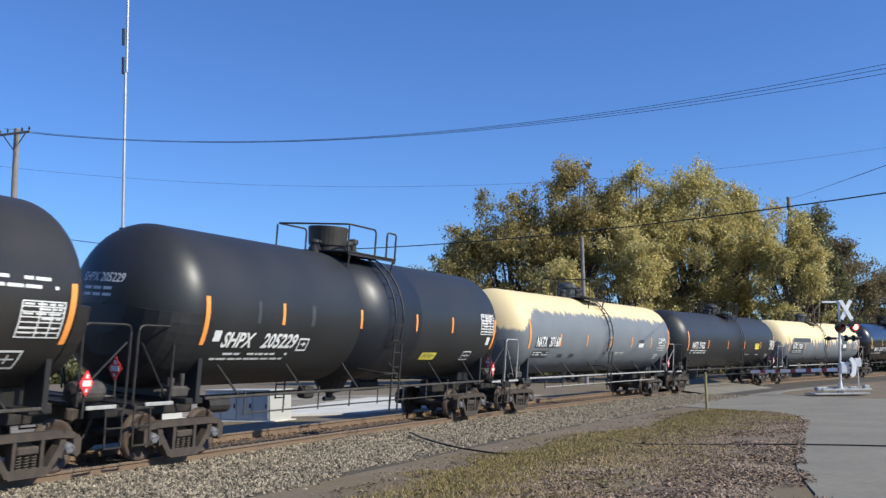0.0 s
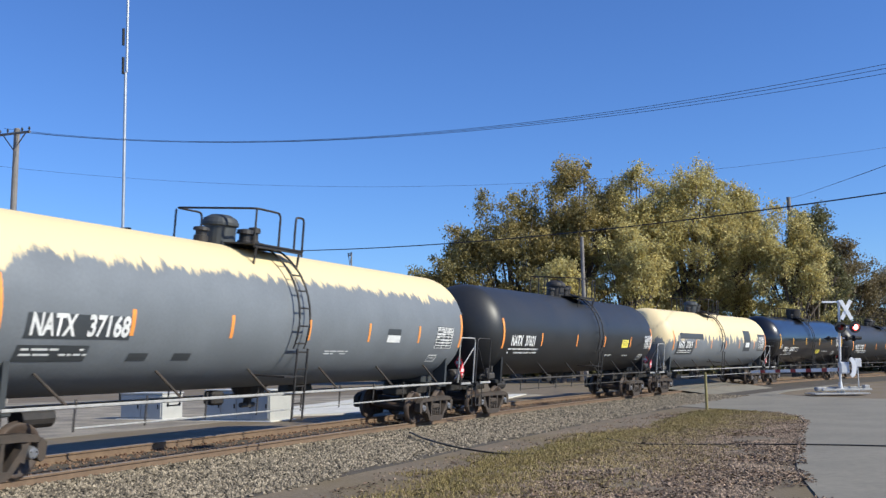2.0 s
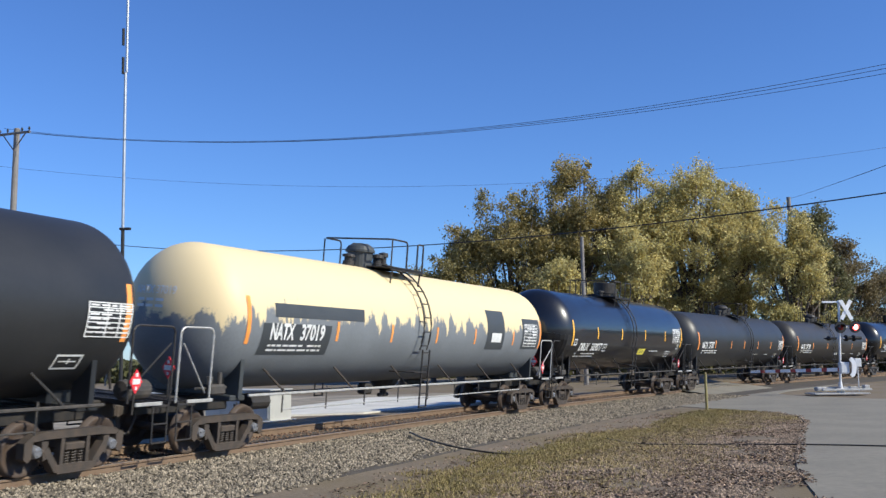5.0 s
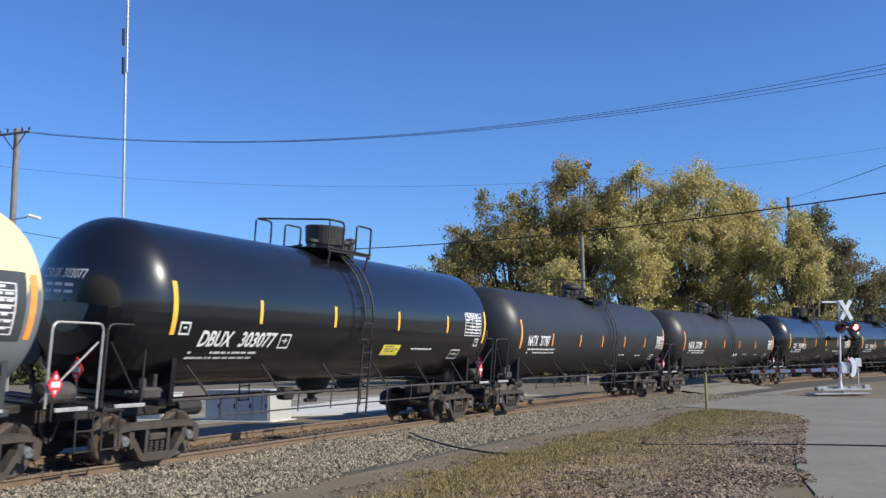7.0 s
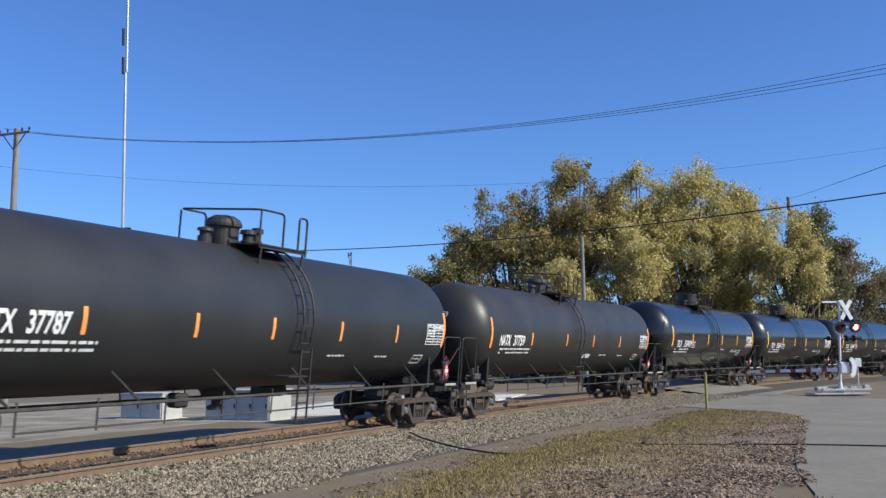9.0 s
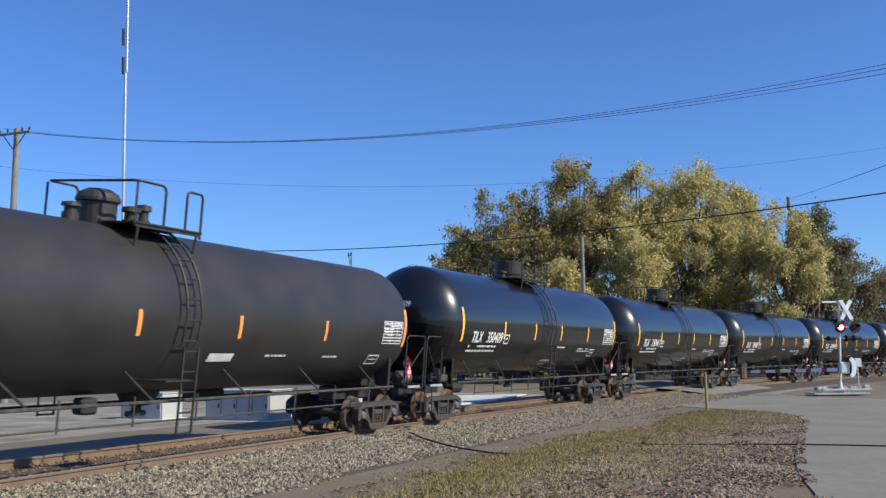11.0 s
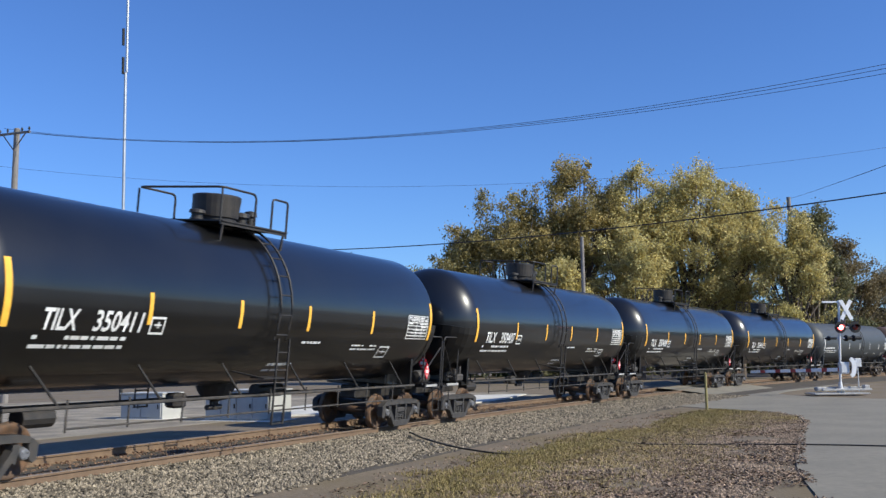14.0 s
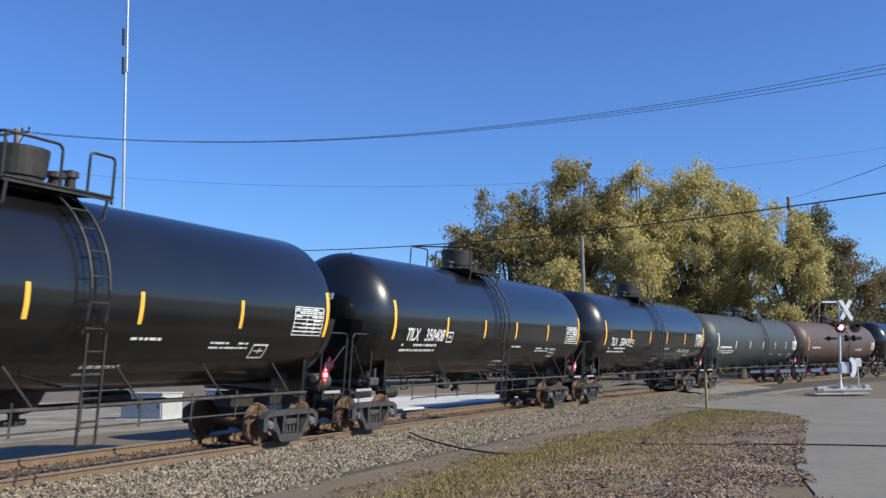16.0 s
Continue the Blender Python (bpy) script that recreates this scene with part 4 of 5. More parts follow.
CARS = [
    (-34.5, short_spec(18.0, M_DUSTY, "dusty black tank car with worn white stencils", None, tape=M_ORANGE, trucks="tan", end=1.93, ends=(-26, 9), marks=(("panel", 6.0, 6.92, -22, -2), ("frame", 5.8, 6.35, -43, -30), ("lines", 5.4, 6.8, 2, 11)))),
    (-16.5, short_spec(18.1, M_SATIN, "charcoal tank car with a dark painted band", ("SHPX 205229", -6.7, -26, 0.33, 2.65, 0.2, 0.013), xs=(-4.74, -1.38, 1.67, 4.03), lo=-8, hi=8, ends=(-25, 9), end=1.74, trucks="tan", band=(-1.42, 1.95), deck=(-1.4, 1.1, -0.65), ladder=0.1, letters=(0.4, 0.11),
                       marks=(("dark", -5.7, -5.58, -8, 8), ("dark", -3.65, -3.5, -8, 8), ("frame", -3.95, -3.55, -29, -18), ("lines", -6.8, -4.2, -40, -31), ("yellow", 2.53, 3.5, -39, -30), ("panel", 6.17, 7.2, -8, 14), ("frame", 5.37, 5.95, -40, -28), ("white", -7.0, -6.78, -22, -14), ("white", 6.75, 7.0, -20, -11)))),
    (1.6, long_spec(20.7, M_CREAM_A, "grey tank car with a worn cream crown", ("NATX 37168", -7.95, -15.5, 0.36, 2.15, 0.0, 0.016), "cream", (-2.88, 0.0, 2.82, 5.7, -5.72), deck=(-1.75, 0.12, -1.55), ladder=-0.72, letters=(0.43, 0.12),
                    marks=(("dark", -8.05, -5.75, -18, -3), ("dark", -8.1, -6.6, -33, -22), ("lines", -8.0, -6.6, -31, -24), ("dark", -5.6, -5.1, -33, -27), ("dark", -4.4, -3.9, -33, -27), ("panel", 6.85, 8.0, -20, 2), ("dark", 3.8, 4.55, -8, -2), ("white", 3.82, 4.55, -15, -8), ("lines", 0.9, 2.0, -29, -24), ("frame", 6.75, 7.3, -37, -28)))),
    (22.3, long_spec(20.3, M_SATIN, "matte charcoal tank car with a yellow label", ("NATX 37621", -7.73, -15, 0.36, 2.0, 0.0, 0.016), xs=(-5.08, -1.49, 1.78, 5.28), marks=NATX_MARKS + (("yellow", 4.08, 4.95, -16, -3),), tape=M_ORANGE, letters=(0.46, 0.11))),
    (42.6, long_spec(21.4, M_CREAM_B, "peeling cream and grey tank car with dark patches", ("NATX 37019", -7.9, -14.5, 0.36, 2.1, 0.0, 0.016), "cream", (-5.2, -2.5, 0.2, 2.9, 6.1), end=2.0, deck=(-2.00, -0.15, -1.85), ladder=-1.00,
                     marks=(("dark", -8.2, -5.5, -28, -2), ("dark", -7.8, -4.0, 3, 14), ("lines", -7.9, -5.8, -27, -19), ("dark", 3.8, 5.25, -21, 26), ("white", 4.2, 5.0, -12, -1), ("dark", 6.9, 8.55, -20, 19), ("panel", 7.1, 8.35, -16, 12)))),
    (63.9, short_spec(17.9, M_NAVY, "glossy blue-black tank car with a yellow label", ("DBUX 303077", -6.55, -25.5, 0.33, 2.55, 0.2, 0.013), xs=(-4.7, -1.73, 1.5, 4.59), lo=-8, hi=9, end=1.55, trucks="tan", tape=M_AMBER, deck=(-1.45, 0.6, 0.1), ladder=-0.65, letters=(0.41, 0.09),
                      marks=(("frame", -3.85, -3.45, -27, -15), ("frame", -7.2, -6.9, -18, -9), ("lines", -6.7, -4.5, -39, -30), ("yellow", 0.96, 1.91, -33, -22), ("panel", 5.85, 7.1, -10, 14), ("frame", 5.3, 5.95, -38, -26), ("frame", 6.75, 7.05, -22, -13), ("bar", 2.6, 3.9, -28, -25)))),
    (81.9, long_spec(20.8, M_SATIN, "matte charcoal tank car with orange stripes", ("NATX 37787", -7.96, -14.5, 0.36, 1.95, 0.0, 0.016), xs=(-5.71, -2.83, -0.25, 2.62, 5.56), end=1.83, marks=NATX_MARKS, letters=(0.43, 0.12))),
    (102.7, long_spec(21.1, M_DUSTY, "dusty brownish black tank car", ("NATX 37759", -8.0, -15, 0.36, 2.0, 0.0, 0.016), xs=(-5.3, -1.9, 1.1, 4.5), end=1.88, deck=(-1.75, 0.12, -1.55), ladder=-0.85, marks=NATX_MARKS + (("white", 0.35, 1.15, -34, -27),))),
    (123.8, tilx_spec(18.4, "TILX 350409")),
    (142.2, tilx_spec(18.25, "TILX 350411")),
    (160.38, tilx_spec(18.3, "TILX 350407")),
    (178.75, tilx_spec(18.2, "TILX 350408")),
    (196.95, tilx_spec(18.2, "TILX 350410")),
    (215.15, long_spec(19.8, M_SLATE, "slate grey tank car with pale stencils", None, xs=(-5.0, -2.2, 0.5, 3.2, 5.8), marks=NATX_MARKS + (("bar", -7.8, -5.8, -17, -10),), tape=M_WHITE)),
    (234.95, long_spec(20.3, M_BROWN, "faded brown tank car with a white label", None, xs=(), marks=(("bar", -7.6, -5.8, -15, -9), ("panel", 7.5, 8.4, -16, 5), ("lines", 3.2, 5.0, -22, -14)))),
    (255.25, tilx_spec(18.2, "")),
]
SPEED, GAIN = 11.5138, 0.02437


def run(t):
    return SPEED * t + GAIN * t * t / 2


TRAIN = []
for start, spec in CARS:
    car, wheels = tank_car(spec)
    TRAIN.append((car, wheels, start + spec["L"] / 2 - (0.08 if spec["paint"] is M_GLOSS else 0.0), spec["L"] / 2 - spec["truck"]))

# ---- crossing signal with its gate ----
M_SIGNAL = material("silver signal paint", (0.6, 0.6, 0.6), 0.45, 0.3, vary=0.12, scale=4)
M_DARKPAINT = material("flat black paint", (0.012, 0.012, 0.012), 0.6, vary=0.2)
M_BUCK = material("white reflective board", (0.8, 0.8, 0.8), 0.4, vary=0.05, scale=4)
M_GATERED = material("red gate tape", (0.3, 0.05, 0.045), 0.5, vary=0.2, scale=4)
M_LENS = material("dark red lens", (0.12, 0.006, 0.006), 0.2, vary=0.1)
M_LIT = material("lit red lens", (0.9, 0.1, 0.08), 0.3, emit=(1.0, 0.1, 0.07, 9.0))
M_GLOW = material("lit lens core", (1.0, 0.8, 0.7), 0.3, emit=(1.0, 0.5, 0.42, 9.0))


def crossing_signal():
    s = empty("crossing_signal", pose(20.95, 51.5, -0.2))
    tagged(s, "silver railway crossing signal with crossbuck and flashing red lamps", "crossing signal")
    bm = bmesh.new()
    rod(bm, (0, 0, 0.1), (0.2, 0, 4.95), 0.065, 12)
    turned_base = [(0.0, 0.2), (0.25, 0.2), (0.3, 0.12), (0.6, 0.1)]
    turned(bm, turned_base, 12, "z")
    part("mast", bm, M_SIGNAL, s)
    for lean, off in ((28, -0.02), (-28, -0.045)):
        bm = bmesh.new()
        box(bm, (0.5, -0.12 + off, 4.42), (0.2, 0.015, 1.15), Matrix.Rotation(radians(lean), 4, "Y"), 0.003)
        part("crossbuck_board", bm, M_BUCK, s, "white crossbuck board")
    bm = bmesh.new()
    box(bm, (-0.28, -0.02, 4.86), (0.85, 0.05, 0.09), bevel=0.01)
    box(bm, (0.18, -0.06, 4.8), (0.1, 0.14, 0.3), bevel=0.01)
    part("mast_arm", bm, M_BUCK, s)
    bm = bmesh.new()
    rod(bm, (0.1, -0.05, 3.5), (1.0, -0.05, 3.5), 0.04, 8)
    rod(bm, (-0.4, 0.05, 2.92), (1.0, 0.05, 2.92), 0.04, 8)
    part("lamp_bracket", bm, M_SIGNAL, s)
    for x, z, ry in ((0.16, 3.5, 0), (0.94, 3.5, 0)):
        bm = bmesh.new()
        turned(bm, [(-0.12, 0.3), (-0.1, 0.31), (-0.08, 0.3), (-0.07, 0.12), (0.1, 0.1), (0.14, 0.05)], 24, "y")
        bmesh.ops.translate(bm, verts=bm.verts, vec=(x, 0, z))
        for k in range(10):
            a0, a1 = math.pi * k / 10, math.pi * (k + 1) / 10
            v = [bm.verts.new((x + r * math.cos(a), y, z + r * math.sin(a))) for r, a, y in ((0.16, a0, -0.12), (0.16, a1, -0.12), (0.16, a1, -0.38), (0.16, a0, -0.38))]
            w = [bm.verts.new((x + r * math.cos(a), y, z + r * math.sin(a))) for r, a, y in ((0.172, a0, -0.12), (0.172, a1, -0.12), (0.172, a1, -0.38), (0.172, a0, -0.38))]
            bm.faces.new(v)
            bm.faces.new(w[::-1])
            bm.faces.new((v[2], v[3], w[3], w[2]))
        lamp = part("flasher", bm, M_DARKPAINT, s, "black round flasher with hood")
        bm = bmesh.new()
        turned(bm, [(-0.15, 0.02), (-0.14, 0.1), (-0.125, 0.155), (-0.115, 0.155)], 20, "y")
        bmesh.ops.translate(bm, verts=bm.verts, vec=(x, 0, z))
        part("lens", bm, M_LENS, lamp)
    # pair that faces up the road
    for x in (-0.38, 0.55, 0.95):
        bm = bmesh.new()
        turned(bm, [(-0.22, 0.06), (-0.1, 0.14), (-0.05, 0.16), (-0.04, 0.3), (0.0, 0.3), (0.02, 0.16), (0.3, 0.16)], 20, "x")
        bmesh.ops.scale(bm, verts=bm.verts, vec=(1.2, 1, 0.55 if x > 0 else 0.4))
        bmesh.ops.translate(bm, verts=bm.verts, vec=(x, 0.15, 2.92))
        part("flasher", bm, M_DARKPAINT, s)
    # gate mechanism, counterweights and box
    bm = bmesh.new()
    box(bm, (0.28, 0.1, 1.35), (0.5, 0.4, 0.62), bevel=0.06)
    part("gate_mechanism", bm, M_SIGNAL, s)
    bm = bmesh.new()
    pts = [(0.55 + 0.3 * math.cos(a), 1.38 + 0.55 * math.sin(a)) for a in [radians(-80 + 16 * k) for k in range(11)]]
    inner = [(0.45 + 0.16 * math.cos(a), 1.38 + 0.4 * math.sin(a)) for a in [radians(80 - 16 * k) for k in range(11)]]
    slab(bm, pts + inner, -0.2, -0.12)
    part("counterweight_arm", bm, M_BUCK, s)
    bm = bmesh.new()
    box(bm, (0.98, 0.0, 1.62), (0.32, 0.3, 0.45), bevel=0.03)
    rod(bm, (0.98, 0, 1.4), (0.98, 0, 0.1), 0.03, 8)
    part("junction_box", bm, M_SIGNAL, s)
    bm = bmesh.new()
    box(bm, (-0.2, 0, 0.02), (2.9, 1.5, 0.08), bevel=0.02)
    box(bm, (0.2, -0.3, 0.22), (2.6, 0.25, 0.1), bevel=0.02)
    box(bm, (0.3, 0.3, 0.3), (2.2, 0.25, 0.12), bevel=0.02)
    box(bm, (-1.0, 0.2, 0.25), (0.5, 0.5, 0.22), bevel=0.05)
    box(bm, (1.25, -0.2, 0.32), (0.3, 0.4, 0.26), bevel=0.05)
    part("base_frame", bm, M_GALV, s)
    # gate arm of red and white pieces, lowered over the road
    a0, a1 = Vector((0.2, 0.0, 1.27)), Vector((-3.9, 2.6, 1.18))
    n = 18
    for k in range(n):
        bm = bmesh.new()
        p, q = a0.lerp(a1, k / n), a0.lerp(a1, (k + 1) / n)
        d = q - p
        m = d.to_track_quat("X", "Z").to_matrix().to_4x4()
        box(bm, (p + q) / 2, (d.length, 0.05, 0.2 - 0.06 * k / n), m, 0.004)
        part("gate_arm_piece", bm, (M_GATERED, M_BUCK, M_BUCK)[k % 3], s, ("red", "white", "white")[k % 3] + " gate arm section")
    # the lit lens, which swaps between the two flashers
    bm = bmesh.new()
    turned(bm, [(-0.02, 0.03), (-0.012, 0.11), (0.0, 0.15), (0.012, 0.15)], 20, "y")
    lit = part("lit_lens", bm, M_LIT, s, "glowing red lamp lens", smooth=True)
    bm = bmesh.new()
    turned(bm, [(-0.03, 0.02), (-0.022, 0.075), (-0.01, 0.09)], 16, "y")
    part("lamp_core", bm, M_GLOW, lit)
    return s, lit


SIGNAL, LIT = crossing_signal()

# marker post by the crossing
bm = bmesh.new()
M_POST = material("faded yellow-green marker post", (0.22, 0.19, 0.075), 0.7, vary=0.3, scale=5)
rod(bm, (0, 0, -0.1), (0, 0, 1.46), 0.055, 10)
turned(bm, [(1.46, 0.055), (1.49, 0.04), (1.51, 0.01)], 10, "z")
post = link_mesh("marker_post", bm, M_POST)
post.matrix_basis = pose(10.6, 39.5, -0.3)
tagged(post, "faded yellow-green marker post in the grass", "marker post")

# ---- poles, wires and the aerial beyond the track ----
M_WOOD = material("weathered utility pole wood", (0.19, 0.175, 0.16), 0.85, vary=0.25, scale=3, second=(0.27, 0.25, 0.235), bump=0.3)
M_WIRE = material("dark cable", (0.02, 0.02, 0.025), 0.6)
M_ALU = material("pale aerial aluminium", (0.4, 0.42, 0.44), 0.35, 0.5, vary=0.1)


def utility_pole(x, y, z0, top, r, arm=0.0, turn=0.0, lean=0.0, label="weathered wooden utility pole with a crossarm"):
    p = empty("utility_pole", pose(x, y, z0, 0, lean, turn))
    tagged(p, label, "utility pole")
    bm = bmesh.new()
    rod(bm, (0, 0, 0), (0, 0, top - z0), r, 12, r * 0.75)
    part("pole", bm, M_WOOD, p)
    if arm:
        h = top - z0 - 0.35
        bm = bmesh.new()
        box(bm, (0, -0.2, h), (arm, 0.12, 0.14), bevel=0.01)
        part("crossarm", bm, M_WOOD, p)
        for sx in (-1, 1):
            bm = bmesh.new()
            rod(bm, (sx * arm * 0.36, -0.2, h - 0.05), (0, -0.2, h - 1.1), 0.04, 6)
            part("brace", bm, M_WOOD, p)
        for k in (-0.47, -0.22, 0.24, 0.47):
            bm = bmesh.new()
            turned(bm, [(0.0, 0.03), (0.08, 0.04), (0.12, 0.08), (0.2, 0.06), (0.26, 0.03)], 8, "z")
            bmesh.ops.translate(bm, verts=bm.verts, vec=(k * arm, -0.2, h + 0.07))
            part("insulator", bm, M_DARKPAINT, p)
    return p


utility_pole(-27.25, 60, -0.4, 17.0, 0.24, 2.6, -22, 0.8)
utility_pole(11.95, 82, -0.4, 12.3, 0.2, label="bare weathered wooden pole before the trees")
utility_pole(38.3, 105, -0.4, 19.3, 0.3, label="slim wooden pole among the trees")


def aerial():
    a = empty("aerial_mast", pose(-20.05, 60, -0.4, 0, -0.6, 0))
    tagged(a, "tall thin aluminium aerial mast on a dark pole", "aerial")
    bm = bmesh.new()
    rod(bm, (0, 0, 0), (0, 0, 10.9), 0.11, 10)
    box(bm, (0.15, 0, 10.85), (0.7, 0.25, 0.16), bevel=0.03)
    part("pole", bm, M_DARKPAINT, a)
    bm = bmesh.new()
    rod(bm, (0, 0, 10.9), (0.05, 0, 21.0), 0.1, 10)
    rod(bm, (0.12, 0, 21.0), (0.17, 0, 31.0), 0.085, 10)
    part("whip", bm, M_ALU, a)
    for z in (20.9, 22.8):
        bm = bmesh.new()
        rod(bm, (-0.1, -0.05, z), (-0.1, -0.05, z + 1.1), 0.09, 8)
        part("clamp", bm, M_DARKPAINT, a)


aerial()


def street_lamp():
    p = empty("street_lamp", pose(-23.2, 54, -0.4))
    tagged(p, "slim street lamp with a pale cobra head", "street lamp")
    bm = bmesh.new()
    rod(bm, (-2.6, 0, 0), (-2.5, 0, 9.3), 0.07, 8)
    tube(bm, rounded([(-2.5, 0, 9.2), (-1.4, 0, 10.6), (-0.4, 0, 10.75)], 0.5), 0.04)
    part("pole", bm, M_WOOD, p)
    bm = bmesh.new()
    box(bm, (0, 0, 10.75), (0.75, 0.3, 0.18), Matrix.Rotation(0.3, 4, "Y"), 0.06)
    part("lamp_head", bm, M_BUCK, p)


street_lamp()
utility_pole(-10.55, 110, -0.4, 14.5, 0.1, 1.0, -60, label="thin far lamp pole with a short arm")


def wire(a, b, sag, r, ext_a=0.0, ext_b=0.0):
    a, b = Vector(a), Vector(b)
    bm = bmesh.new()
    pts = []
    for k in range(49):
        u = -ext_a + (1 + ext_a + ext_b) * k / 48
        q = a.lerp(b, u) if 0 <= u <= 1 else a + (b - a) * u
        q.z -= 4 * sag * u * (1 - u)
        pts.append(q)
    tube(bm, pts, r, 5)
    w = link_mesh("overhead_wire", bm, M_WIRE)
    tagged(w, "dark overhead wire slung between poles", "wire", "overhead wires")


for a, b, sag, r, e0, e1 in (((-27.9, 60, 17.05), (18.14, 38, 13.55), 1.85, 0.012, 0.0, 0.5), ((-27.3, 60, 16.85), (18.12, 38, 13.16), 1.62, 0.012, 0.0, 0.5), ((-26.2, 60, 16.75), (18.13, 38, 13.37), 1.62, 0.012, 0.0, 0.5),
                             ((-39.95, 100, 15.3), (21.05, 45, 9.43), 1.98, 0.035, 0.3, 0.4), ((-27.5, 61, 14.67), (28.27, 60, 14.9), 1.82, 0.008, 0.3, 0.4), ((38.3, 105, 19.1), (18.79, 40, 9.76), 0.05, 0.016, 0.0, 0.04)):
    wire(a, b, sag, r, e0, e1)

# ---- cabinets and fence behind the track ----
M_CABINET = material("pale grey cabinet steel", (0.45, 0.45, 0.43), 0.5, 0.0, vary=0.12, scale=2, second=(0.38, 0.38, 0.37))


def cabinet(x, y, turn, w, d, h, doors):
    c = empty("utility_cabinet", pose(x, y, -0.29, 0, 0, turn))
    tagged(c, "pale grey steel utility cabinet on the lot", "cabinet", "utility cabinets")
    bm = bmesh.new()
    box(bm, (0, 0, h / 2), (w, d, h), bevel=0.02)
    box(bm, (0, 0, h + 0.02), (w + 0.08, d + 0.08, 0.05), bevel=0.015)
    part("body", bm, M_CABINET, c)
    for k in range(doors):
        bm = bmesh.new()
        dw = (w - 0.1) / doors
        x0 = -w / 2 + 0.05 + dw * (k + 0.5)
        box(bm, (x0, -d / 2 - 0.015, h / 2), (dw - 0.05, 0.03, h - 0.14), bevel=0.008)
        dr = part("door", bm, M_CABINET, c)
        bm = bmesh.new()
        box(bm, (x0 + dw * 0.36, -d / 2 - 0.05, h * 0.5), (0.05, 0.04, 0.16), bevel=0.01)
        part("handle", bm, M_DARKPAINT, dr)
    bm = bmesh.new()
    box(bm, (0, 0, -0.03), (w + 0.3, d + 0.3, 0.1), bevel=0.02)
    part("plinth", bm, M_CONC, c)


cabinet(-7.56, 37.3, -25, 3.0, 1.4, 1.12, 4)
cabinet(-11.93, 39.5, -25, 2.16, 1.2, 1.0, 2)


# ---- trees ----
def leaf_material(name, base, second):
    m = material(name, base, 0.55, vary=0.25, scale=0.22, second=second, amount=0.75, island=True)
    nt = m.node_tree
    b = nt.nodes["Principled BSDF"]
    thin = nt.nodes.new("ShaderNodeBsdfTranslucent")
    both = nt.nodes.new("ShaderNodeMixShader")
    both.inputs[0].default_value = 0.4
    nt.links.new(b.inputs["Base Color"].links[0].from_socket, thin.inputs["Color"])
    nt.links.new(b.outputs[0], both.inputs[1])
    nt.links.new(thin.outputs[0], both.inputs[2])
    nt.links.new(both.outputs[0], nt.nodes["Material Output"].inputs["Surface"])
    return m


M_LEAF_Y = leaf_material("yellowing maple leaves", (0.41, 0.365, 0.13), (0.62, 0.53, 0.22))
M_LEAF_G = leaf_material("olive green leaves", (0.165, 0.16, 0.062), (0.42, 0.33, 0.115))
M_LEAF_D = leaf_material("dark green leaves", (0.1, 0.11, 0.05), (0.19, 0.18, 0.075))
M_LEAF_O = leaf_material("brown and orange leaves", (0.16, 0.135, 0.07), (0.25, 0.195, 0.095))
M_BARK = material("grey-brown bark", (0.1, 0.08, 0.065), 0.9, vary=0.3, scale=2, bump=0.5, bump_scale=9)


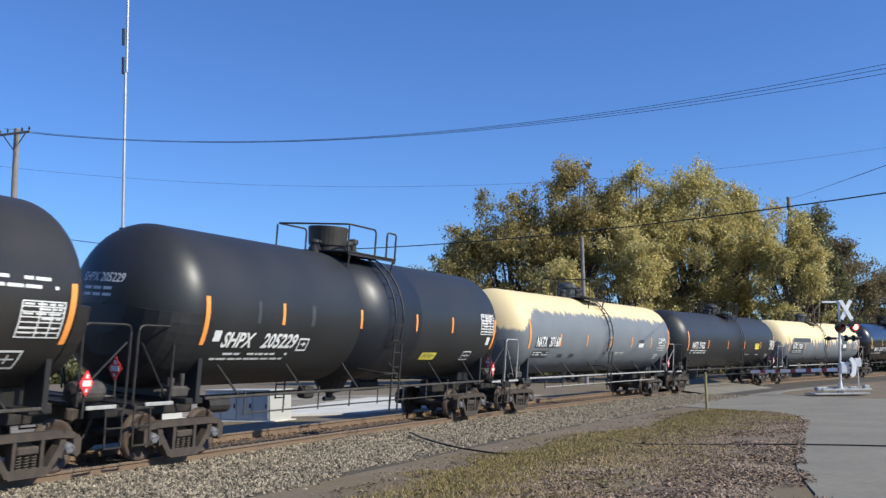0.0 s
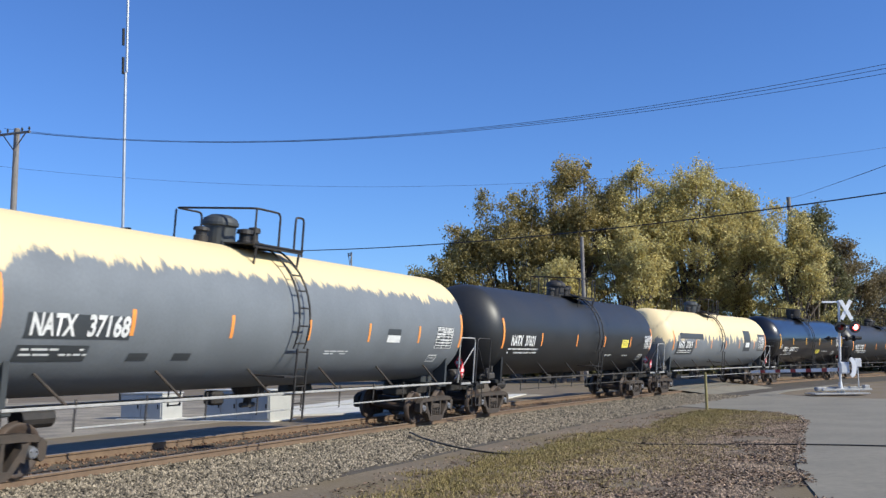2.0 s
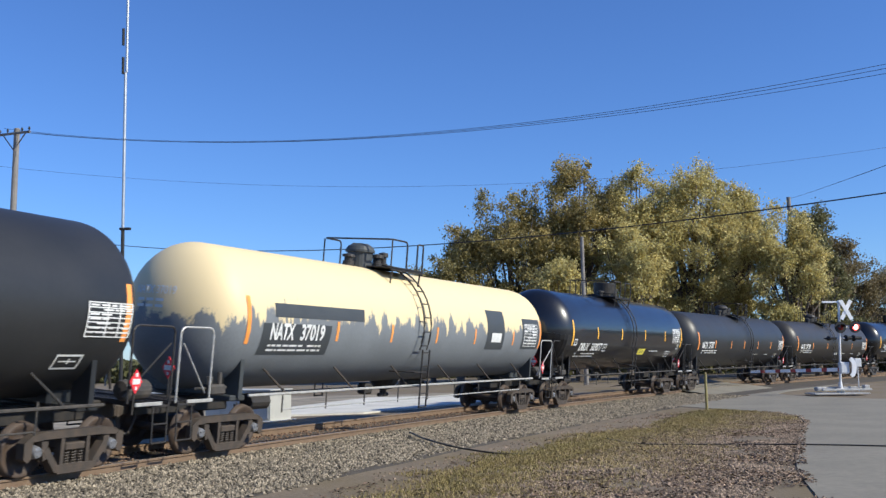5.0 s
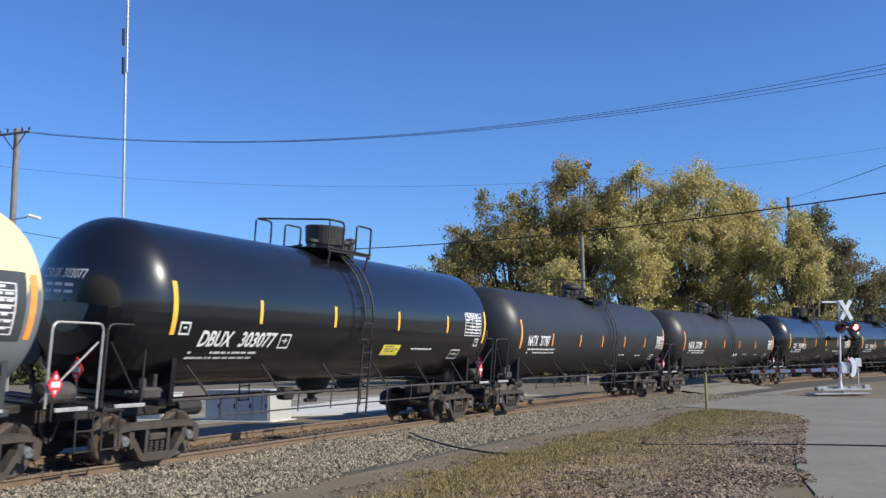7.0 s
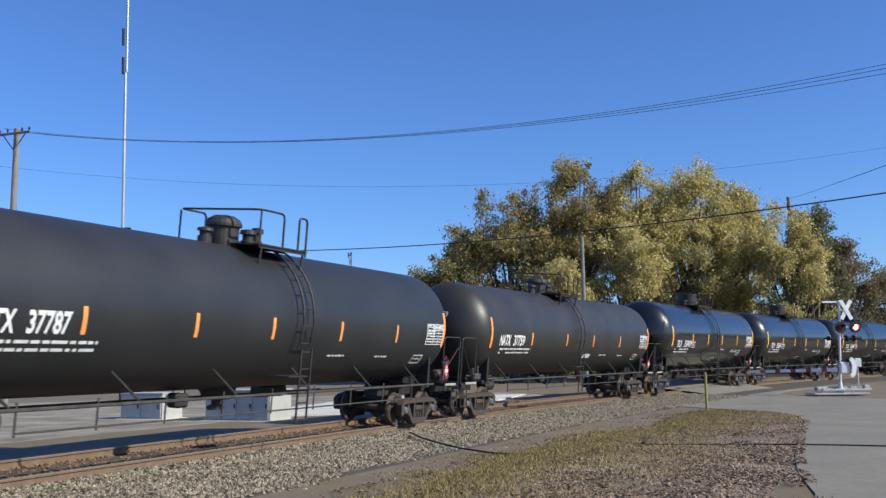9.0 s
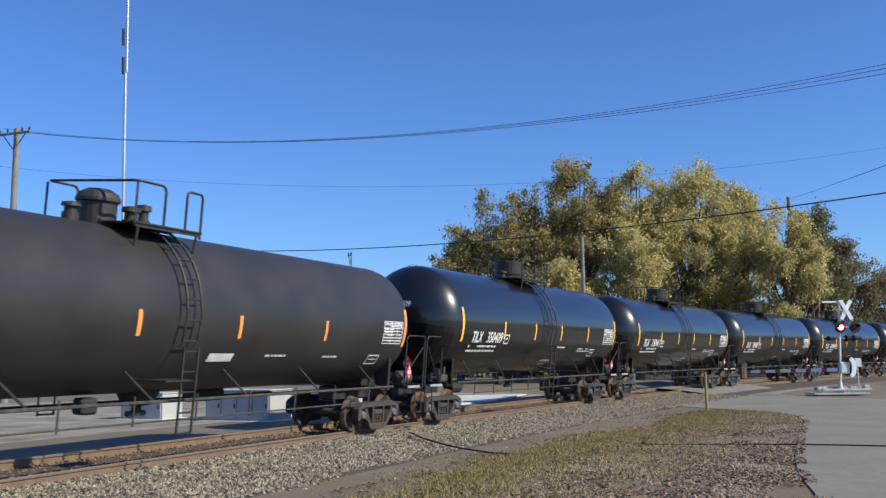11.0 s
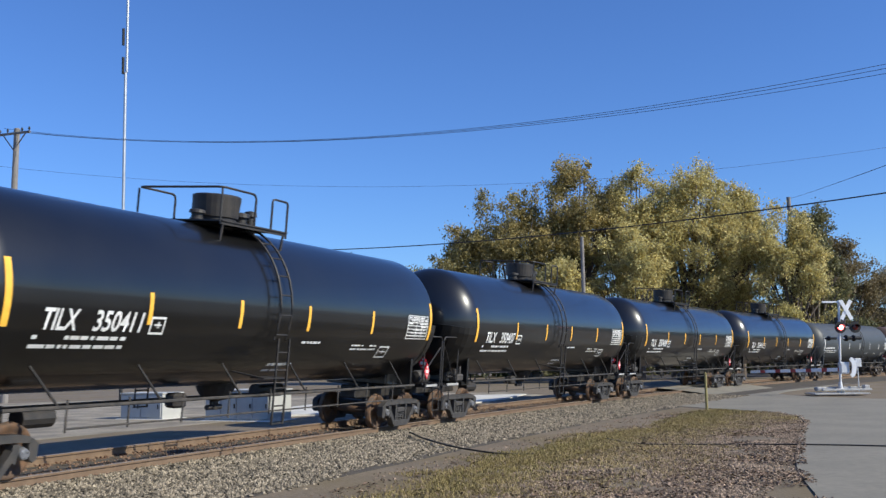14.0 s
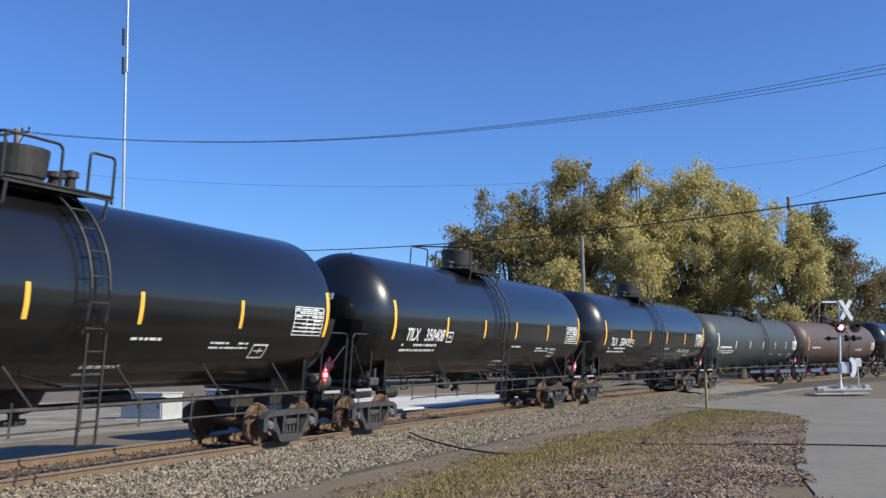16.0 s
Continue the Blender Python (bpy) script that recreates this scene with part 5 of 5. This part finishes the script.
def tree(x, y, height, width, low, leaf, seed, leaves=15000, size=0.2, label="broad maple with yellowing autumn leaves", lobes=46):
    """A trunk that forks into rising limbs; sprigs of leaves stand on branches in an uneven crown with gaps."""
    r = random.Random(seed)
    g = np.random.default_rng(seed)
    t = empty("tree", pose(x, y, -0.5))
    tagged(t, label, "tree", "trees beyond the track")
    mid, rz, rx = (low + height) / 2, (height - low) / 2, width * 0.5
    fork = low * 0.7 + height * 0.08

    def reach(v):
        # the crown's uneven outline, by direction
        return 0.84 + 0.2 * noise.noise((v.x * 1.7 + seed, v.y * 1.7, v.z * 1.7)) + 0.13 * noise.noise((v.x * 4.5, v.y * 4.5 + seed, v.z * 4.5))

    # branch ends, gathered in loose boughs
    boughs, ends = [], []
    while len(boughs) < lobes:
        v = Vector((r.gauss(0, 1), r.gauss(0, 1), r.gauss(0.12, 1))).normalized()
        k = min(0.94, reach(v)) * r.uniform(0.35, 1.0) ** 0.55
        boughs.append(Vector((v.x * rx * k * (1 - 0.12 * max(0, v.z)), v.y * rx * k * 0.85, mid + v.z * rz * k)))
    for c in boughs:
        out = Vector((c.x, c.y, (c.z - fork) * 0.8)).normalized()
        for _ in range(r.randint(7, 13)):
            q = c + Vector((r.gauss(0, 1), r.gauss(0, 1), r.gauss(0, 0.8))) * (0.045 * width) + out * r.uniform(-0.12, 0.05) * width
            if noise.noise((q.x * 0.33 + seed * 3, q.y * 0.33, q.z * 0.33)) > -0.3 + 0.15 * r.random() and 0.6 < q.z < height:
                ends.append((q, out))
    bm = bmesh.new()
    rod(bm, (0, 0, 0), (r.uniform(-0.3, 0.3), 0, fork), height * 0.02 + 0.08, 10, height * 0.015)
    for k, c in enumerate(boughs):
        if k % 2 == 0 and c.z > fork * 0.8:
            base = Vector((0, 0, fork * r.uniform(0.75, 1.0)))
            bend = base.lerp(c, 0.45) + Vector((r.gauss(0, 0.02) * width, 0, height * 0.05))
            a = height * 0.0085
            rod(bm, base, bend, a, 6, a * 0.6)
            rod(bm, bend, c, a * 0.6, 5, a * 0.2)
    part("trunk", bm, M_BARK, t)
    n = len(ends)
    E = np.array([tuple(q) for q, _ in ends])
    O_ = np.array([tuple(o) for _, o in ends])
    pick = g.integers(0, n, leaves)
    spread = g.uniform(0.32, 0.75, n)[pick][:, None] * (0.6 + 0.035 * width)
    along = g.normal(size=leaves)[:, None] * 0.3
    P = E[pick] + g.normal(size=(leaves, 3)) * spread * np.array([0.62, 0.62, 0.5]) + O_[pick] * along * spread
    u = g.normal(size=(leaves, 3))
    u /= np.linalg.norm(u, axis=1)[:, None]
    w = np.cross(u, g.normal(size=(leaves, 3)))
    w /= np.linalg.norm(w, axis=1)[:, None]
    s = size * g.uniform(0.6, 1.4, leaves)[:, None]
    V = np.stack([P - u * s, P + w * s * 0.6 + u * s * 0.1, P + u * s, P - w * s * 0.6 + u * s * 0.1], 1).reshape(-1, 3)
    F = np.arange(4 * leaves).reshape(-1, 4)
    me = bpy.data.meshes.new("crown")
    me.from_pydata(V, [], F)
    me.materials.append(leaf)
    crown = new("crown", me)
    crown.parent = t
    return t


G, Y, D, O = M_LEAF_G, M_LEAF_Y, M_LEAF_D, M_LEAF_O
OLIVE, DARK, BROWN = "olive green maple turning yellow", "dark green tree with a ragged crown", "brown and olive autumn tree"
for x, y, h, w, low, leaf, seed, n, lobes, label in (
        (13.6, 97, 23.8, 12.0, 5.0, G, 1, 26000, 55, OLIVE), (7.2, 96, 21.0, 12.0, 3.0, G, 2, 24000, 50, OLIVE), (1.6, 95, 17.2, 10.0, 2.0, G, 15, 14000, 36, OLIVE),
        (-1.2, 104, 13.2, 6.5, 2.0, D, 8, 9000, 30, "small dark green tree"), (25.4, 99, 23.3, 16.5, 4.0, Y, 3, 44000, 80, "broad maple with yellowing autumn leaves"),
        (19.8, 98, 23.8, 10.0, 4.0, Y, 16, 16000, 40, "broad maple with yellowing autumn leaves"), (30.6, 100, 21.4, 9.0, 5.0, Y, 13, 20000, 44, "broad maple with yellowing autumn leaves"),
        (17.5, 91, 15.5, 9.0, 1.5, Y, 4, 17000, 40, "broad maple with yellowing autumn leaves"), (11.0, 90, 13.0, 8.0, 1.0, Y, 5, 14000, 36, "low yellow maple before the wood"),
        (34.0, 94, 18.6, 9.5, 2.0, Y, 6, 18000, 44, OLIVE), (38.6, 100, 18.8, 9.0, 3.0, D, 7, 14000, 38, DARK), (42.5, 108, 18.2, 10.0, 2.0, O, 17, 13000, 38, BROWN),
        (47.5, 114, 17.2, 12.0, 1.5, O, 9, 16000, 44, BROWN), (56.0, 118, 15.5, 13.0, 1.5, O, 10, 16000, 44, BROWN), (66.0, 122, 15.5, 13.0, 1.5, G, 14, 14000, 44, OLIVE),
        (24.5, 104, 12.0, 13.0, 0.5, D, 11, 12000, 40, "dark green undergrowth tree"), (41.0, 104, 11.0, 12.0, 0.5, D, 12, 12000, 40, "dark green undergrowth tree"), (7.0, 103, 11.0, 11.0, 0.5, D, 18, 11000, 40, "dark green undergrowth tree")):
    tree(x, y, h, w, low, leaf, seed, int(n * 1.9), 0.12, label, int(lobes * 1.6))


def woods():
    """Far low scrub that closes the view behind the trees."""
    g = np.random.default_rng(77)
    n = 36000
    x = g.uniform(-60, 130, n)
    y = 124 + g.uniform(0, 16, n) + 0.05 * np.abs(x)
    top = 7.0 + 2.0 * np.sin(x * 0.31) + 1.5 * np.sin(x * 0.83 + 1)
    top = np.where(x < 0, top * np.clip(0.45 + (x + 60) * 0.002, 0.3, 1), top)
    z = -0.5 + top * g.random(n) ** 0.8
    P = np.stack([x, y, z], 1)
    u = g.normal(size=(n, 3))
    u /= np.linalg.norm(u, axis=1)[:, None]
    w = np.cross(u, g.normal(size=(n, 3)))
    w /= np.linalg.norm(w, axis=1)[:, None]
    s = 0.5 * g.uniform(0.6, 1.3, n)[:, None]
    V = np.stack([P - u * s, P + w * s * 0.7, P + u * s, P - w * s * 0.7], 1).reshape(-1, 3)
    me = bpy.data.meshes.new("woods")
    me.from_pydata(V, [], np.arange(4 * n).reshape(-1, 4))
    me.materials.append(M_LEAF_D)
    tagged(new("woods", me), "dark scrub and woods far beyond the track", "woods", kind="stuff")


woods()

# ---- ties under the rails, as pieces of the track ----
bm = bmesh.new()
box(bm, (0, 0, -0.27), (0.22, 2.6, 0.17), bevel=0.015)
tie_mesh = bpy.data.meshes.new("tie")
bm.to_mesh(tie_mesh)
bm.free()
tie_mesh.materials.append(M_TIE)
bm = bmesh.new()
for y in (-GAUGE, GAUGE):
    box(bm, (0, y, -0.178), (0.2, 0.36, 0.02), bevel=0.004)
    for dx in (-0.06, 0.06):
        for dy in (-0.1, 0.1):
            box(bm, (dx, y + dy, -0.155), (0.03, 0.035, 0.04), bevel=0.004)
    for dx in (-0.14, 0.14):
        box(bm, (dx, y, -0.165), (0.035, 0.17, 0.05), bevel=0.008)
plate_mesh = bpy.data.meshes.new("tie_plate")
bm.to_mesh(plate_mesh)
bm.free()
plate_mesh.materials.append(material("rust-brown tie plate", (0.09, 0.05, 0.03), 0.75, vary=0.3, scale=9))
s = -34.0
while s < 62:
    if not 25.2 < s < 38.3:
        m = track_pose(s + random.uniform(-0.02, 0.02))
        tie = share("tie", tie_mesh, track, m)
        share("tie_plate", plate_mesh, tie)
    s += 0.533


# ---- what moves ----
def motions():
    for car, wheels, mid, half in TRAIN:
        rows = [(k * 0.5, track_pose(mid - run(k * 0.5), half)) for k in range(33)]
        walk(car, rows)
        for w, ax in wheels:
            walk(w, [(k / 30, pose(ax, 0, 0, 0, -math.degrees(run(k / 30) / WHEEL_R) % 360, 0)) for k in range(481)])
    period, rows = 0.965, []
    k = -13
    while True:
        t0 = 11.45 + k * period
        for t, x in ((t0, 0.94), (t0 + period / 2, 0.16)):
            if 0 <= t <= 16:
                if not rows:
                    rows.append((0.0, pose(1.10 - x, -0.17, 3.5)))
                if t - 1 / 30 > rows[-1][0]:
                    rows.append((t - 1 / 30, pose(1.10 - x, -0.17, 3.5)))
                rows.append((t, pose(x, -0.17, 3.5)))
        k += 1
        if t0 > 16:
            break
    if rows[-1][0] < 16:
        rows.append((16.0, rows[-1][1]))
    walk(LIT, rows)


motions()
